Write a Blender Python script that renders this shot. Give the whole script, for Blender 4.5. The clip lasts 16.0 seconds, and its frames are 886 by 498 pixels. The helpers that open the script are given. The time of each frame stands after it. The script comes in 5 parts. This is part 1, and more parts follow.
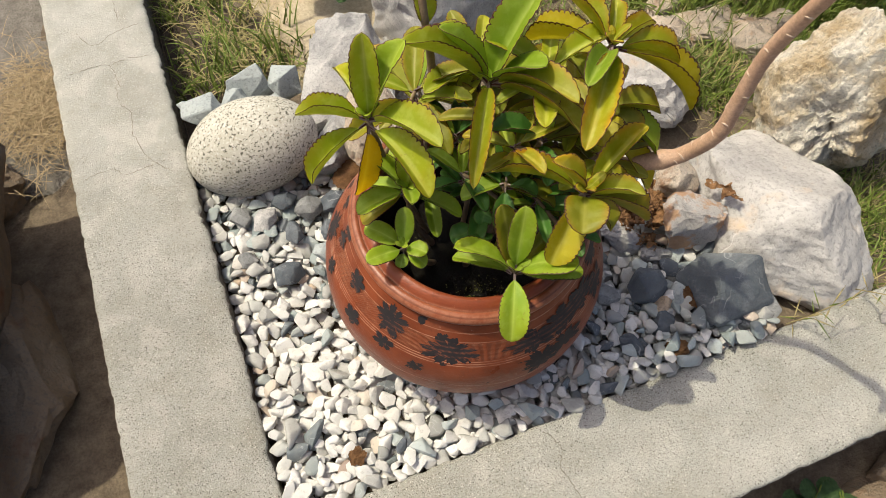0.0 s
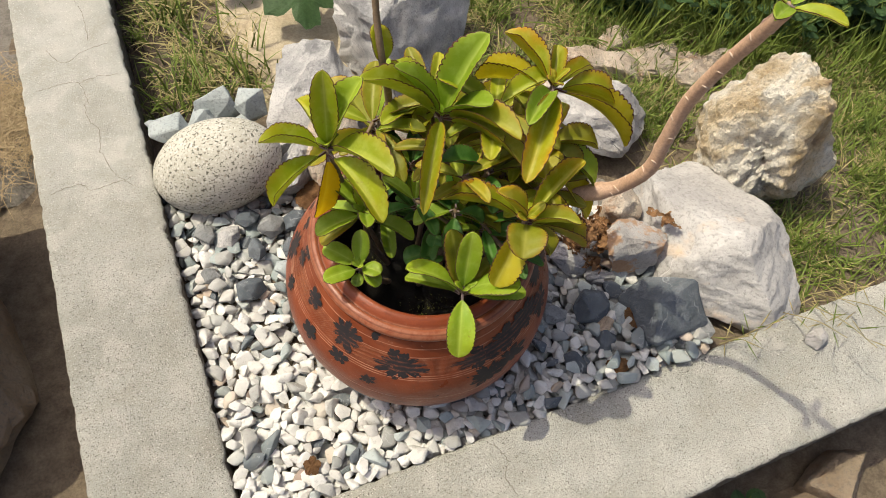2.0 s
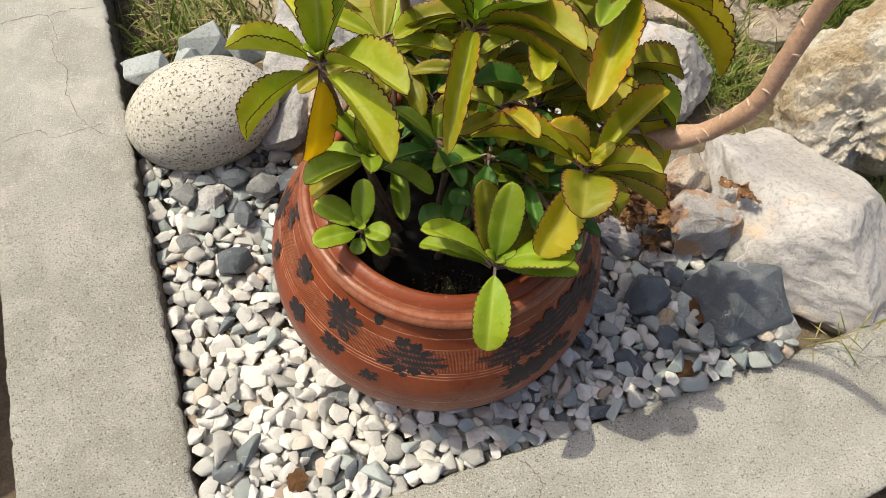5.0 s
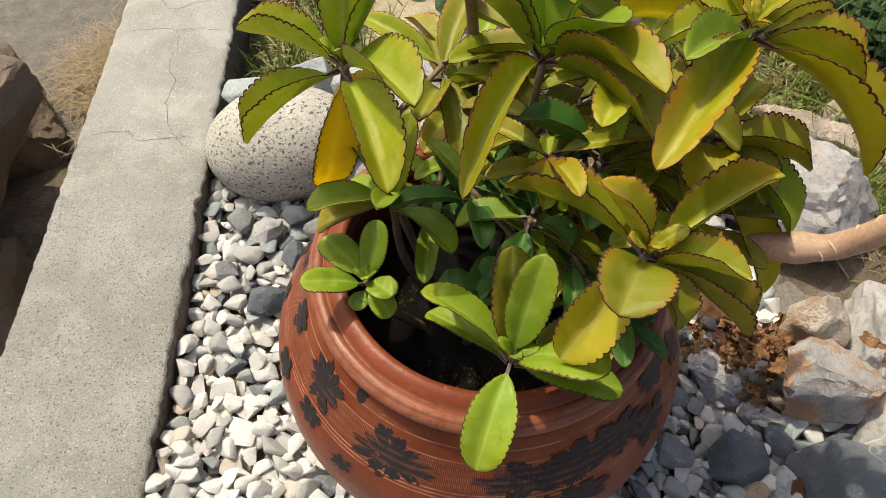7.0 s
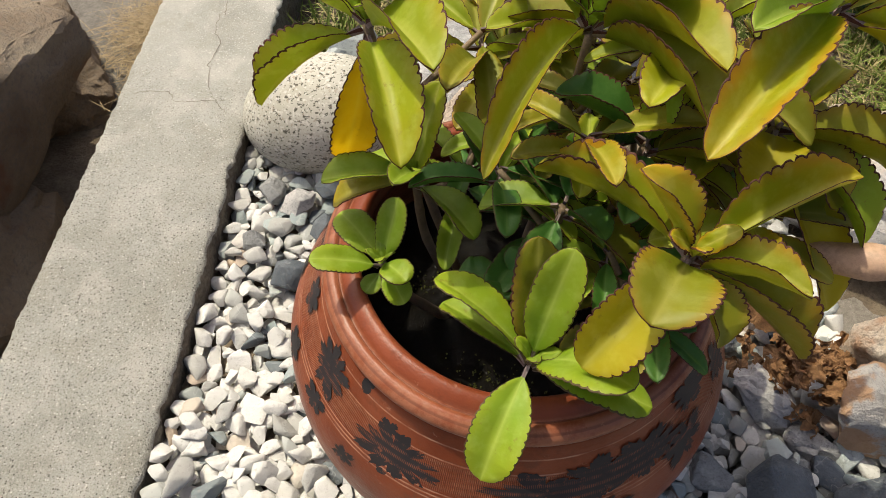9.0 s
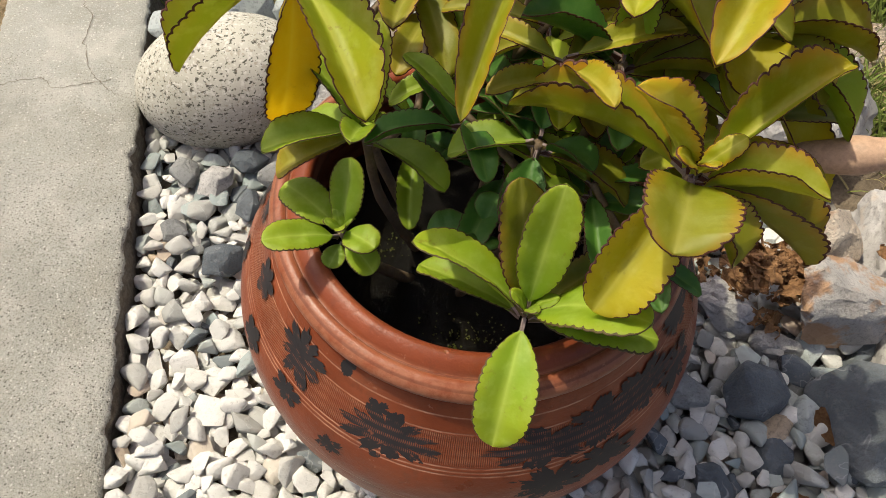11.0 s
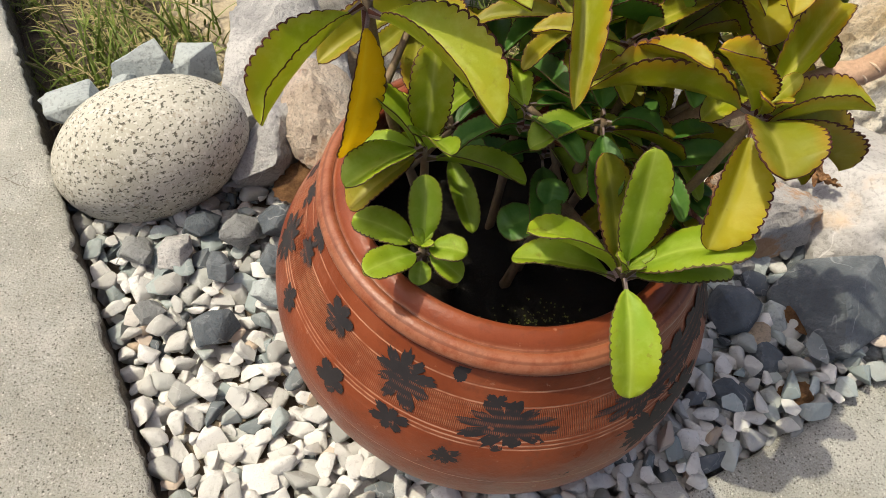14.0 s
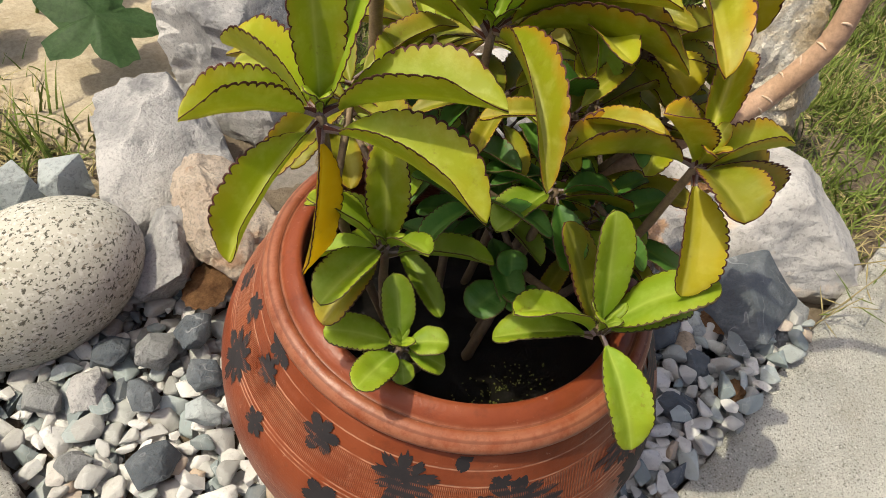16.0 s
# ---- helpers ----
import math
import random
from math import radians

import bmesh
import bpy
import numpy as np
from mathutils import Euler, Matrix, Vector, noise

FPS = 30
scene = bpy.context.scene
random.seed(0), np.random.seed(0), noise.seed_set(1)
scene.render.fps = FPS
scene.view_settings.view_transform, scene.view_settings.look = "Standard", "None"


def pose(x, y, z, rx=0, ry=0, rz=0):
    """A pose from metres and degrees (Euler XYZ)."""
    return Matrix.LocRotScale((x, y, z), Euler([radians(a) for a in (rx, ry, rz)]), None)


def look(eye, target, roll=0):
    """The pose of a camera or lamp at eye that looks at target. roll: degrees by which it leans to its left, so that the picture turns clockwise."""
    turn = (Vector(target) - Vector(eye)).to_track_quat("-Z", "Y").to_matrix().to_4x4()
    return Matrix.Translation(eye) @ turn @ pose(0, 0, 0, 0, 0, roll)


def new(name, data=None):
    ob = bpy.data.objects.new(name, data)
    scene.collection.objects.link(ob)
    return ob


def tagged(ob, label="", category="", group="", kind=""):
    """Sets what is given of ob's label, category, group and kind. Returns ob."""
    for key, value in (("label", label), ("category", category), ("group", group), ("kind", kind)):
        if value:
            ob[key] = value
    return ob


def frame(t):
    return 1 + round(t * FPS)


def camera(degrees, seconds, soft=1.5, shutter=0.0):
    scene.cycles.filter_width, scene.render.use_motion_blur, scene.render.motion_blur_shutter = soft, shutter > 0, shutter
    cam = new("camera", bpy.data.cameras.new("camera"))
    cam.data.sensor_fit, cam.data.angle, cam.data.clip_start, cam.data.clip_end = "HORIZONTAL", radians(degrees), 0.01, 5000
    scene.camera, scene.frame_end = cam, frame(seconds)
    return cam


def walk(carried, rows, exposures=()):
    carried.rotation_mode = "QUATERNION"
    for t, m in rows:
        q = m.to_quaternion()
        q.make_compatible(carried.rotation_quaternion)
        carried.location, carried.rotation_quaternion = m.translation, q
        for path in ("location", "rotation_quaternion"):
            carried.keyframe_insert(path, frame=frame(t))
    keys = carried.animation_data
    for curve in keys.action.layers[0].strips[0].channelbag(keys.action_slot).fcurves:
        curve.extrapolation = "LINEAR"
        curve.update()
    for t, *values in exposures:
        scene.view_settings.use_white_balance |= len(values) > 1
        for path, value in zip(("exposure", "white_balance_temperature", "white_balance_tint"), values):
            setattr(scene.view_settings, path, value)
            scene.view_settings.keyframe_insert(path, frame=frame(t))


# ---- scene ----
cam = camera(64.4, 16.0, soft=0.75)
PATH = [
    (0, (0.104, 0.097, 1.043), (0.533, 0.968, -0.706), 5.0),
    (0.5, (0.112, 0.094, 1.077), (0.572, 0.959, -0.666), 6.2),
    (1, (0.109, 0.079, 1.09), (0.569, 0.934, -0.658), 6.9),
    (1.5, (0.113, 0.069, 1.091), (0.602, 0.923, -0.65), 8.4),
    (2, (0.109, 0.07, 1.1), (0.639, 0.942, -0.62), 10.5),
    (2.5, (0.113, 0.067, 1.091), (0.641, 0.925, -0.637), 10.5),
    (3, (0.105, 0.075, 1.084), (0.621, 0.937, -0.646), 10.1),
    (3.5, (0.102, 0.083, 1.08), (0.612, 0.946, -0.651), 9.9),
    (3.7, (0.099, 0.088, 1.078), (0.617, 0.944, -0.654), 10.6),
    (5.8, (0.192, 0.162, 0.811), (0.573, 1.119, -0.904), 8.8),
    (6, (0.2, 0.164, 0.822), (0.541, 1.176, -0.869), 8.2),
    (6.5, (0.24, 0.153, 0.787), (0.448, 1.279, -0.852), 3.9),
    (7, (0.271, 0.166, 0.762), (0.41, 1.362, -0.836), 4.1),
    (7.5, (0.288, 0.166, 0.745), (0.334, 1.351, -0.866), 3.2),
    (8, (0.291, 0.172, 0.741), (0.305, 1.355, -0.872), 3.5),
    (8.2, (0.289, 0.176, 0.734), (0.297, 1.365, -0.874), 3.5),
    (10.3, (0.313, 0.216, 0.712), (0.295, 1.318, -0.957), 0.8),
    (10.5, (0.293, 0.209, 0.699), (0.367, 1.327, -0.958), 3.3),
    (11, (0.256, 0.224, 0.686), (0.502, 1.264, -1.005), 5.4),
    (11.5, (0.209, 0.228, 0.685), (0.581, 1.252, -0.993), 6.8),
    (12, (0.162, 0.241, 0.685), (0.628, 1.227, -0.991), 6.6),
    (12.5, (0.119, 0.248, 0.687), (0.68, 1.193, -0.984), 9.4),
    (13, (0.093, 0.249, 0.678), (0.728, 1.185, -0.971), 11.2),
    (13.5, (0.09, 0.255, 0.68), (0.777, 1.199, -0.944), 10.1),
    (14, (0.082, 0.254, 0.687), (0.784, 1.192, -0.933), 10.4),
    (14.5, (0.066, 0.271, 0.694), (0.918, 1.177, -0.872), 10.6),
    (15, (0.036, 0.297, 0.694), (0.981, 1.155, -0.846), 11.8),
    (15.5, (0.031, 0.312, 0.69), (1.019, 1.137, -0.841), 12.8),
    (16, (0.039, 0.329, 0.696), (1.096, 1.105, -0.814), 12.6),
]
walk(cam, [(t, look(eye, target, roll)) for t, eye, target, roll in PATH])

# ---- light ----
SUN_AZ, SUN_EL = 143.0, 60.5      # degrees; azimuth of the sun counted from +x towards +y
world = bpy.data.worlds.new("sky_world")
scene.world = world
world.use_nodes = True
wn = world.node_tree
sky = wn.nodes.new("ShaderNodeTexSky")
sky.sky_type = "NISHITA"
sky.sun_disc = False
sky.sun_elevation = radians(SUN_EL)
sky.sun_rotation = radians(90.0 - SUN_AZ)
sky.air_density, sky.dust_density, sky.ozone_density = 0.6, 5.0, 0.3
bg = wn.nodes["Background"]
bg.inputs["Strength"].default_value = 0.175
wn.links.new(sky.outputs["Color"], bg.inputs["Color"])
sun = new("sun", bpy.data.lights.new("sun", "SUN"))
sun.data.energy = 3.52
sun.data.angle = radians(0.6)
sun.data.color = (1.0, 0.93, 0.73)
_el, _az = radians(SUN_EL), radians(SUN_AZ)
SUN_DIR = Vector((math.cos(_el) * math.cos(_az), math.cos(_el) * math.sin(_az), math.sin(_el)))
sun.matrix_world = look(SUN_DIR * 6, (0, 0, 0))
scene.view_settings.exposure = 0.0

# ---- material helpers ----
class Nodes:
    """A small builder for node materials."""

    def __init__(self, name):
        self.mat = bpy.data.materials.new(name)
        self.mat.use_nodes = True
        self.t = self.mat.node_tree
        self.b = self.t.nodes["Principled BSDF"]
        self.out = self.t.nodes["Material Output"]

    def n(self, kind, **inputs):
        node = self.t.nodes.new(kind)
        for key, value in inputs.items():
            node.inputs[key.replace("_", " ")].default_value = value
        return node

    def link(self, a, b):
        self.t.links.new(a, b)

    def coord(self, which="Object", scale=None):
        c = self.n("ShaderNodeTexCoord").outputs[which]
        if scale is not None:
            m = self.n("ShaderNodeMapping")
            m.inputs["Scale"].default_value = scale
            self.link(c, m.inputs["Vector"])
            return m.outputs["Vector"]
        return c

    def world(self):
        return self.n("ShaderNodeNewGeometry").outputs["Position"]

    def noise(self, vec, scale, detail=4.0, rough=0.55, distortion=0.0):
        x = self.n("ShaderNodeTexNoise", Scale=scale, Detail=detail, Roughness=rough, Distortion=distortion)
        self.link(vec, x.inputs["Vector"])
        return x.outputs["Fac"]

    def voronoi(self, vec, scale, feature="F1"):
        x = self.n("ShaderNodeTexVoronoi", Scale=scale)
        x.feature = feature
        self.link(vec, x.inputs["Vector"])
        return x.outputs["Distance"]

    def ramp(self, fac, stops, interp="LINEAR"):
        r = self.n("ShaderNodeValToRGB")
        r.color_ramp.interpolation = interp
        e = r.color_ramp.elements
        while len(e) < len(stops):
            e.new(0.5)
        for el, (p, c) in zip(e, stops):
            el.position = p
            el.color = (c, c, c, 1) if isinstance(c, (int, float)) else (*c, 1)
        self.link(fac, r.inputs["Fac"])
        return r.outputs["Color"]

    def math(self, op, a, b=0.0, c=0.0):
        m = self.n("ShaderNodeMath")
        m.operation = op
        for i, v in enumerate((a, b, c)):
            if isinstance(v, (int, float)):
                m.inputs[i].default_value = v
            else:
                self.link(v, m.inputs[i])
        return m.outputs[0]

    def mix(self, fac, a, b, blend="MIX"):
        m = self.n("ShaderNodeMix")
        m.data_type = "RGBA"
        m.blend_type = blend
        for sock, v in ((m.inputs[0], fac), (m.inputs[6], a), (m.inputs[7], b)):
            if isinstance(v, (int, float)):
                sock.default_value = v
            elif isinstance(v, tuple):
                sock.default_value = (*v, 1)
            else:
                self.link(v, sock)
        return m.outputs[2]

    def span(self, x, lo, hi):
        """0 below lo, 1 above hi (the other way round if lo > hi)."""
        r = self.n("ShaderNodeMapRange")
        r.clamp = True
        self.link(x, r.inputs["Value"])
        r.inputs["From Min"].default_value, r.inputs["From Max"].default_value = min(lo, hi), max(lo, hi)
        r.inputs["To Min"].default_value, r.inputs["To Max"].default_value = (0.0, 1.0) if lo < hi else (1.0, 0.0)
        return r.outputs["Result"]

    def bump(self, height, strength=0.5, distance=0.002, normal=None):
        x = self.n("ShaderNodeBump", Strength=strength, Distance=distance)
        self.link(height, x.inputs["Height"])
        if normal is not None:
            self.link(normal, x.inputs["Normal"])
        return x.outputs["Normal"]

    def done(self, color=None, rough=0.7, normal=None, spec=0.4):
        if color is not None:
            if isinstance(color, tuple):
                self.b.inputs["Base Color"].default_value = (*color, 1)
            else:
                self.link(color, self.b.inputs["Base Color"])
        if isinstance(rough, (int, float)):
            self.b.inputs["Roughness"].default_value = rough
        else:
            self.link(rough, self.b.inputs["Roughness"])
        self.b.inputs["Specular IOR Level"].default_value = spec
        if normal is not None:
            self.link(normal, self.b.inputs["Normal"])
        return self.mat


def concrete_mat(name, gain, gritty):
    """Weathered concrete; gain is how pale this pour is, gritty how much sand shows in it."""
    m = Nodes(name)
    p = m.world()
    big = m.noise(p, 5.0, 5, 0.6)
    mid = m.noise(p, 32.0, 5, 0.65)
    fine = m.noise(p, 160.0, 5, 0.75)
    sand = m.n("ShaderNodeTexVoronoi", Scale=1100.0)
    m.link(p, sand.inputs["Vector"])
    tone = m.n("ShaderNodeSeparateColor")
    m.link(sand.outputs["Color"], tone.inputs["Color"])
    grain = m.span(m.math("ADD", m.math("MULTIPLY", m.noise(p, 430.0, 2, 0.6), 0.8), m.math("MULTIPLY", tone.outputs["Red"], 0.2)), 0.30, 0.70)
    col = m.ramp(big, [(0.3, (0.34, 0.332, 0.29)), (0.47, (0.425, 0.42, 0.375)), (0.54, (0.455, 0.45, 0.405)), (0.7, (0.53, 0.525, 0.48))])
    col = m.mix(m.math("MULTIPLY", m.span(mid, 0.42, 0.66), 0.4), col, (0.38, 0.36, 0.30))
    wash = m.noise(p, 13.0, 4, 0.6, 0.3)
    col = m.mix(m.math("MULTIPLY", m.span(wash, 0.50, 0.62), 0.45), col, (0.60, 0.575, 0.52))
    col = m.mix(m.math("MULTIPLY", m.span(wash, 0.44, 0.33), 0.4), col, (0.36, 0.335, 0.275))
    # the far stretch keeps its trowelled skin, the near one is worn down to the sand
    where = m.n("ShaderNodeSeparateXYZ")
    m.link(p, where.inputs[0])
    bare = m.span(m.math("ADD", where.outputs["Y"], m.math("MULTIPLY", m.math("SUBTRACT", m.noise(p, 4.5, 4, 0.6), 0.5), 0.7)), 1.02, 0.78)
    gritty = m.math("ADD", m.math("MULTIPLY", bare, 0.75 * gritty), 0.30 * gritty)
    pale = m.noise(p, 2.6, 5, 0.62, 0.5)
    col = m.mix(m.math("MULTIPLY", m.span(pale, 0.52, 0.66), 0.4), col, (0.60, 0.58, 0.525))
    col = m.mix(m.math("MULTIPLY", m.ramp(grain, [(0.04, 0.9), (0.28, 0.0)]), gritty), col, (0.22, 0.21, 0.175))
    col = m.mix(m.ramp(grain, [(0.66, 0.0), (0.88, 0.35)]), col, (0.70, 0.68, 0.62))
    col = m.mix(m.math("MULTIPLY", m.math("MULTIPLY", m.span(fine, 0.57, 0.68), 0.40), gritty), col, (0.25, 0.225, 0.18))
    col = m.mix(m.math("MULTIPLY", m.span(fine, 0.42, 0.34), 0.4), col, (0.66, 0.63, 0.56))
    pick = m.n("ShaderNodeTexVoronoi", Scale=430.0)
    m.link(p, pick.inputs["Vector"])
    pip = m.n("ShaderNodeSeparateColor")
    m.link(pick.outputs["Color"], pip.inputs["Color"])
    core = m.span(pick.outputs["Distance"], 0.55, 0.30)
    col = m.mix(m.math("MULTIPLY", m.math("MULTIPLY", m.span(pip.outputs["Red"], 0.88, 0.93), core), m.math("MULTIPLY", gritty, 0.75)), col, (0.13, 0.12, 0.10))
    col = m.mix(m.math("MULTIPLY", m.math("MULTIPLY", m.span(pip.outputs["Green"], 0.90, 0.95), core), 0.7), col, (0.78, 0.76, 0.70))
    col = m.mix(1.0, col, (gain, gain, gain * 0.985), "MULTIPLY")
    h = m.math("ADD", m.math("MULTIPLY", grain, 0.35), m.math("MULTIPLY", mid, 0.9))
    h = m.math("ADD", h, m.math("MULTIPLY", fine, 0.7))
    return m.done(col, 0.93, m.bump(m.math("MULTIPLY", h, m.math("ADD", m.math("MULTIPLY", gritty, 0.5), 0.5)), 1.0, 0.0044), 0.2)


def stone_mat(name, stops, vein=None, scale=9.0, spot=None, rough=0.8, bump=0.004, rust=(0.58, 0.72)):
    """Rock: broad colour fields, fine grain, optional veins and rust spots."""
    m = Nodes(name)
    p = m.world()
    big = m.noise(p, scale, 6, 0.62, 0.4)
    fine = m.noise(p, scale * 22, 4, 0.7)
    col = m.ramp(big, stops)
    col = m.mix(m.math("MULTIPLY", m.span(fine, 0.50, 0.34), 0.45), col, (0.13, 0.125, 0.115))
    if vein is not None:
        v = m.noise(p, scale * 1.1, 3, 0.55, 0.25)
        w = m.span(m.math("ABSOLUTE", m.math("SUBTRACT", v, 0.5)), 0.010, 0.001)
        gate = m.span(m.noise(p, scale * 1.7, 3, 0.6), 0.48, 0.62)
        col = m.mix(m.math("MULTIPLY", m.math("MULTIPLY", w, gate), 0.8), col, vein)
        blot = m.span(m.noise(p, scale * 3.1, 6, 0.72), 0.56, 0.72)
        col = m.mix(m.math("MULTIPLY", blot, 0.35), col, vein)
    if spot is not None:
        s = m.noise(p, scale * 1.6, 4, 0.6)
        col = m.mix(m.math("MULTIPLY", m.span(s, *rust), 0.8), col, spot)
    h = m.math("ADD", m.math("MULTIPLY", m.noise(p, scale * 5, 8, 0.7), 1.0), m.math("MULTIPLY", fine, 0.5))
    return m.done(col, rough, m.bump(h, 1.0, bump * 1.8), 0.3)


def granite_mat():
    m = Nodes("speckled_granite")
    p = m.coord("Object")
    big = m.noise(p, 12.0, 3)
    col = m.ramp(big, [(0.35, (0.42, 0.40, 0.325)), (0.65, (0.52, 0.50, 0.425))])
    n1 = m.noise(m.coord("Object", (1.0, 1.0, 1.5)), 205.0, 3, 0.62)
    col = m.mix(m.ramp(n1, [(0.565, 0.0), (0.595, 0.95)]), col, (0.075, 0.07, 0.052))
    n2 = m.noise(p, 170.0, 2, 0.5)
    col = m.mix(m.ramp(n2, [(0.60, 0.0), (0.68, 0.6)]), col, (0.30, 0.25, 0.19))
    n3 = m.noise(p, 210.0, 2, 0.5)
    col = m.mix(m.ramp(n3, [(0.56, 0.0), (0.66, 0.5)]), col, (0.74, 0.72, 0.66))
    return m.done(col, 0.8, m.bump(m.noise(p, 260.0, 3), 0.25, 0.001), 0.3)


def pebble_mat(name, stops, scale=40.0, vein=False):
    """Small stones, each with a tone of its own."""
    m = Nodes(name)
    p = m.world()
    oi = m.n("ShaderNodeObjectInfo").outputs["Random"]
    ri = m.n("ShaderNodeNewGeometry").outputs["Random Per Island"]
    tone = m.math("FRACT", m.math("ADD", m.math("MULTIPLY", oi, 7.31), m.math("MULTIPLY", ri, 3.77)))
    col = m.ramp(tone, stops)
    n = m.noise(p, scale, 5, 0.65)
    col = m.mix(m.math("MULTIPLY", m.span(n, 0.50, 0.28), 0.35), col, (0.30, 0.285, 0.26))
    col = m.mix(m.math("MULTIPLY", m.span(m.noise(p, 170.0, 4, 0.7), 0.56, 0.68), 0.40), col, (0.27, 0.25, 0.22))
    if vein:
        w = m.math("ABSOLUTE", m.math("SUBTRACT", m.noise(p, 22.0, 3, 0.55, 0.2), 0.5))
        col = m.mix(m.math("MULTIPLY", m.span(w, 0.010, 0.002), 0.25), col, (0.62, 0.62, 0.6))
    return m.done(col, 0.72, m.bump(m.noise(p, 190.0, 5, 0.72), 0.8, 0.0026), 0.35)


def plain_mat(name, a, b, scale=60.0, rough=0.85, bump=0.002, spec=0.3, detail=5):
    m = Nodes(name)
    p = m.world()
    n = m.noise(p, scale, detail, 0.65)
    f = m.noise(p, scale * 7, 3, 0.7)
    col = m.mix(m.ramp(n, [(0.3, 0.0), (0.7, 1.0)]), a, b)
    col = m.mix(m.ramp(f, [(0.35, 0.35), (0.6, 0.0)]), col, tuple(0.4 * v for v in a))
    return m.done(col, rough, m.bump(m.math("ADD", n, m.math("MULTIPLY", f, 0.4)), 0.8, bump), spec)


def leaf_mat(name, base, pale, edge_tint, trans=0.35, blush=0.35):
    """Succulent leaf: pale midrib, yellowing towards the margin, light coming through."""
    m = Nodes(name)
    uv = m.n("ShaderNodeUVMap").outputs["UV"]
    sep = m.n("ShaderNodeSeparateXYZ")
    m.link(uv, sep.inputs[0])
    u = m.math("ABSOLUTE", m.math("SUBTRACT", m.math("MULTIPLY", sep.outputs["X"], 2.0), 1.0))
    p = m.world()
    oi = m.n("ShaderNodeObjectInfo").outputs["Random"]
    blot = m.noise(p, 45.0, 3, 0.5)
    col = m.mix(m.ramp(u, [(0.0, 0.75), (0.10, 0.25), (0.3, 0.0)]), base, pale)
    tint = m.math("MULTIPLY", m.ramp(m.math("ADD", m.math("MULTIPLY", sep.outputs["Y"], 0.55), m.math("MULTIPLY", blot, 0.6)), [(0.35, 0.0), (0.95, 1.0)]), m.math("ADD", m.math("MULTIPLY", oi, 0.42), 0.10))
    col = m.mix(tint, col, edge_tint)
    rim = m.math("ADD", u, m.math("MULTIPLY", m.math("SUBTRACT", blot, 0.5), 0.5))
    col = m.mix(m.math("MULTIPLY", m.ramp(rim, [(0.60, 0.0), (0.95, 1.0)]), blush), col, edge_tint)
    speck = m.math("MULTIPLY", m.span(m.noise(p, 210.0, 3, 0.7), 0.60, 0.68), 0.45)
    col = m.mix(m.math("MULTIPLY", speck, m.span(m.noise(p, 26.0, 2, 0.5), 0.48, 0.62)), col, (0.20, 0.09, 0.02))
    col = m.mix(m.math("MULTIPLY", m.span(m.noise(p, 95.0, 4, 0.6), 0.48, 0.66), 0.30), col, pale)
    hsv = m.n("ShaderNodeHueSaturation")
    m.link(m.math("ADD", m.math("MULTIPLY", oi, 0.35), 0.85), hsv.inputs["Value"])
    m.link(col, hsv.inputs["Color"])
    col = hsv.outputs["Color"]
    nrm = m.bump(m.math("ADD", m.noise(p, 300.0, 3), m.math("MULTIPLY", m.noise(p, 60.0, 2), 1.5)), 0.25, 0.0012)
    m.done(col, 0.48, nrm, 0.4)
    tr = m.n("ShaderNodeBsdfTranslucent")
    m.link(m.mix(0.6, col, pale), tr.inputs["Color"])
    mx = m.n("ShaderNodeMixShader")
    mx.inputs[0].default_value = trans
    m.link(m.b.outputs[0], mx.inputs[1])
    m.link(tr.outputs[0], mx.inputs[2])
    m.link(mx.outputs[0], m.out.inputs["Surface"])
    return m.mat


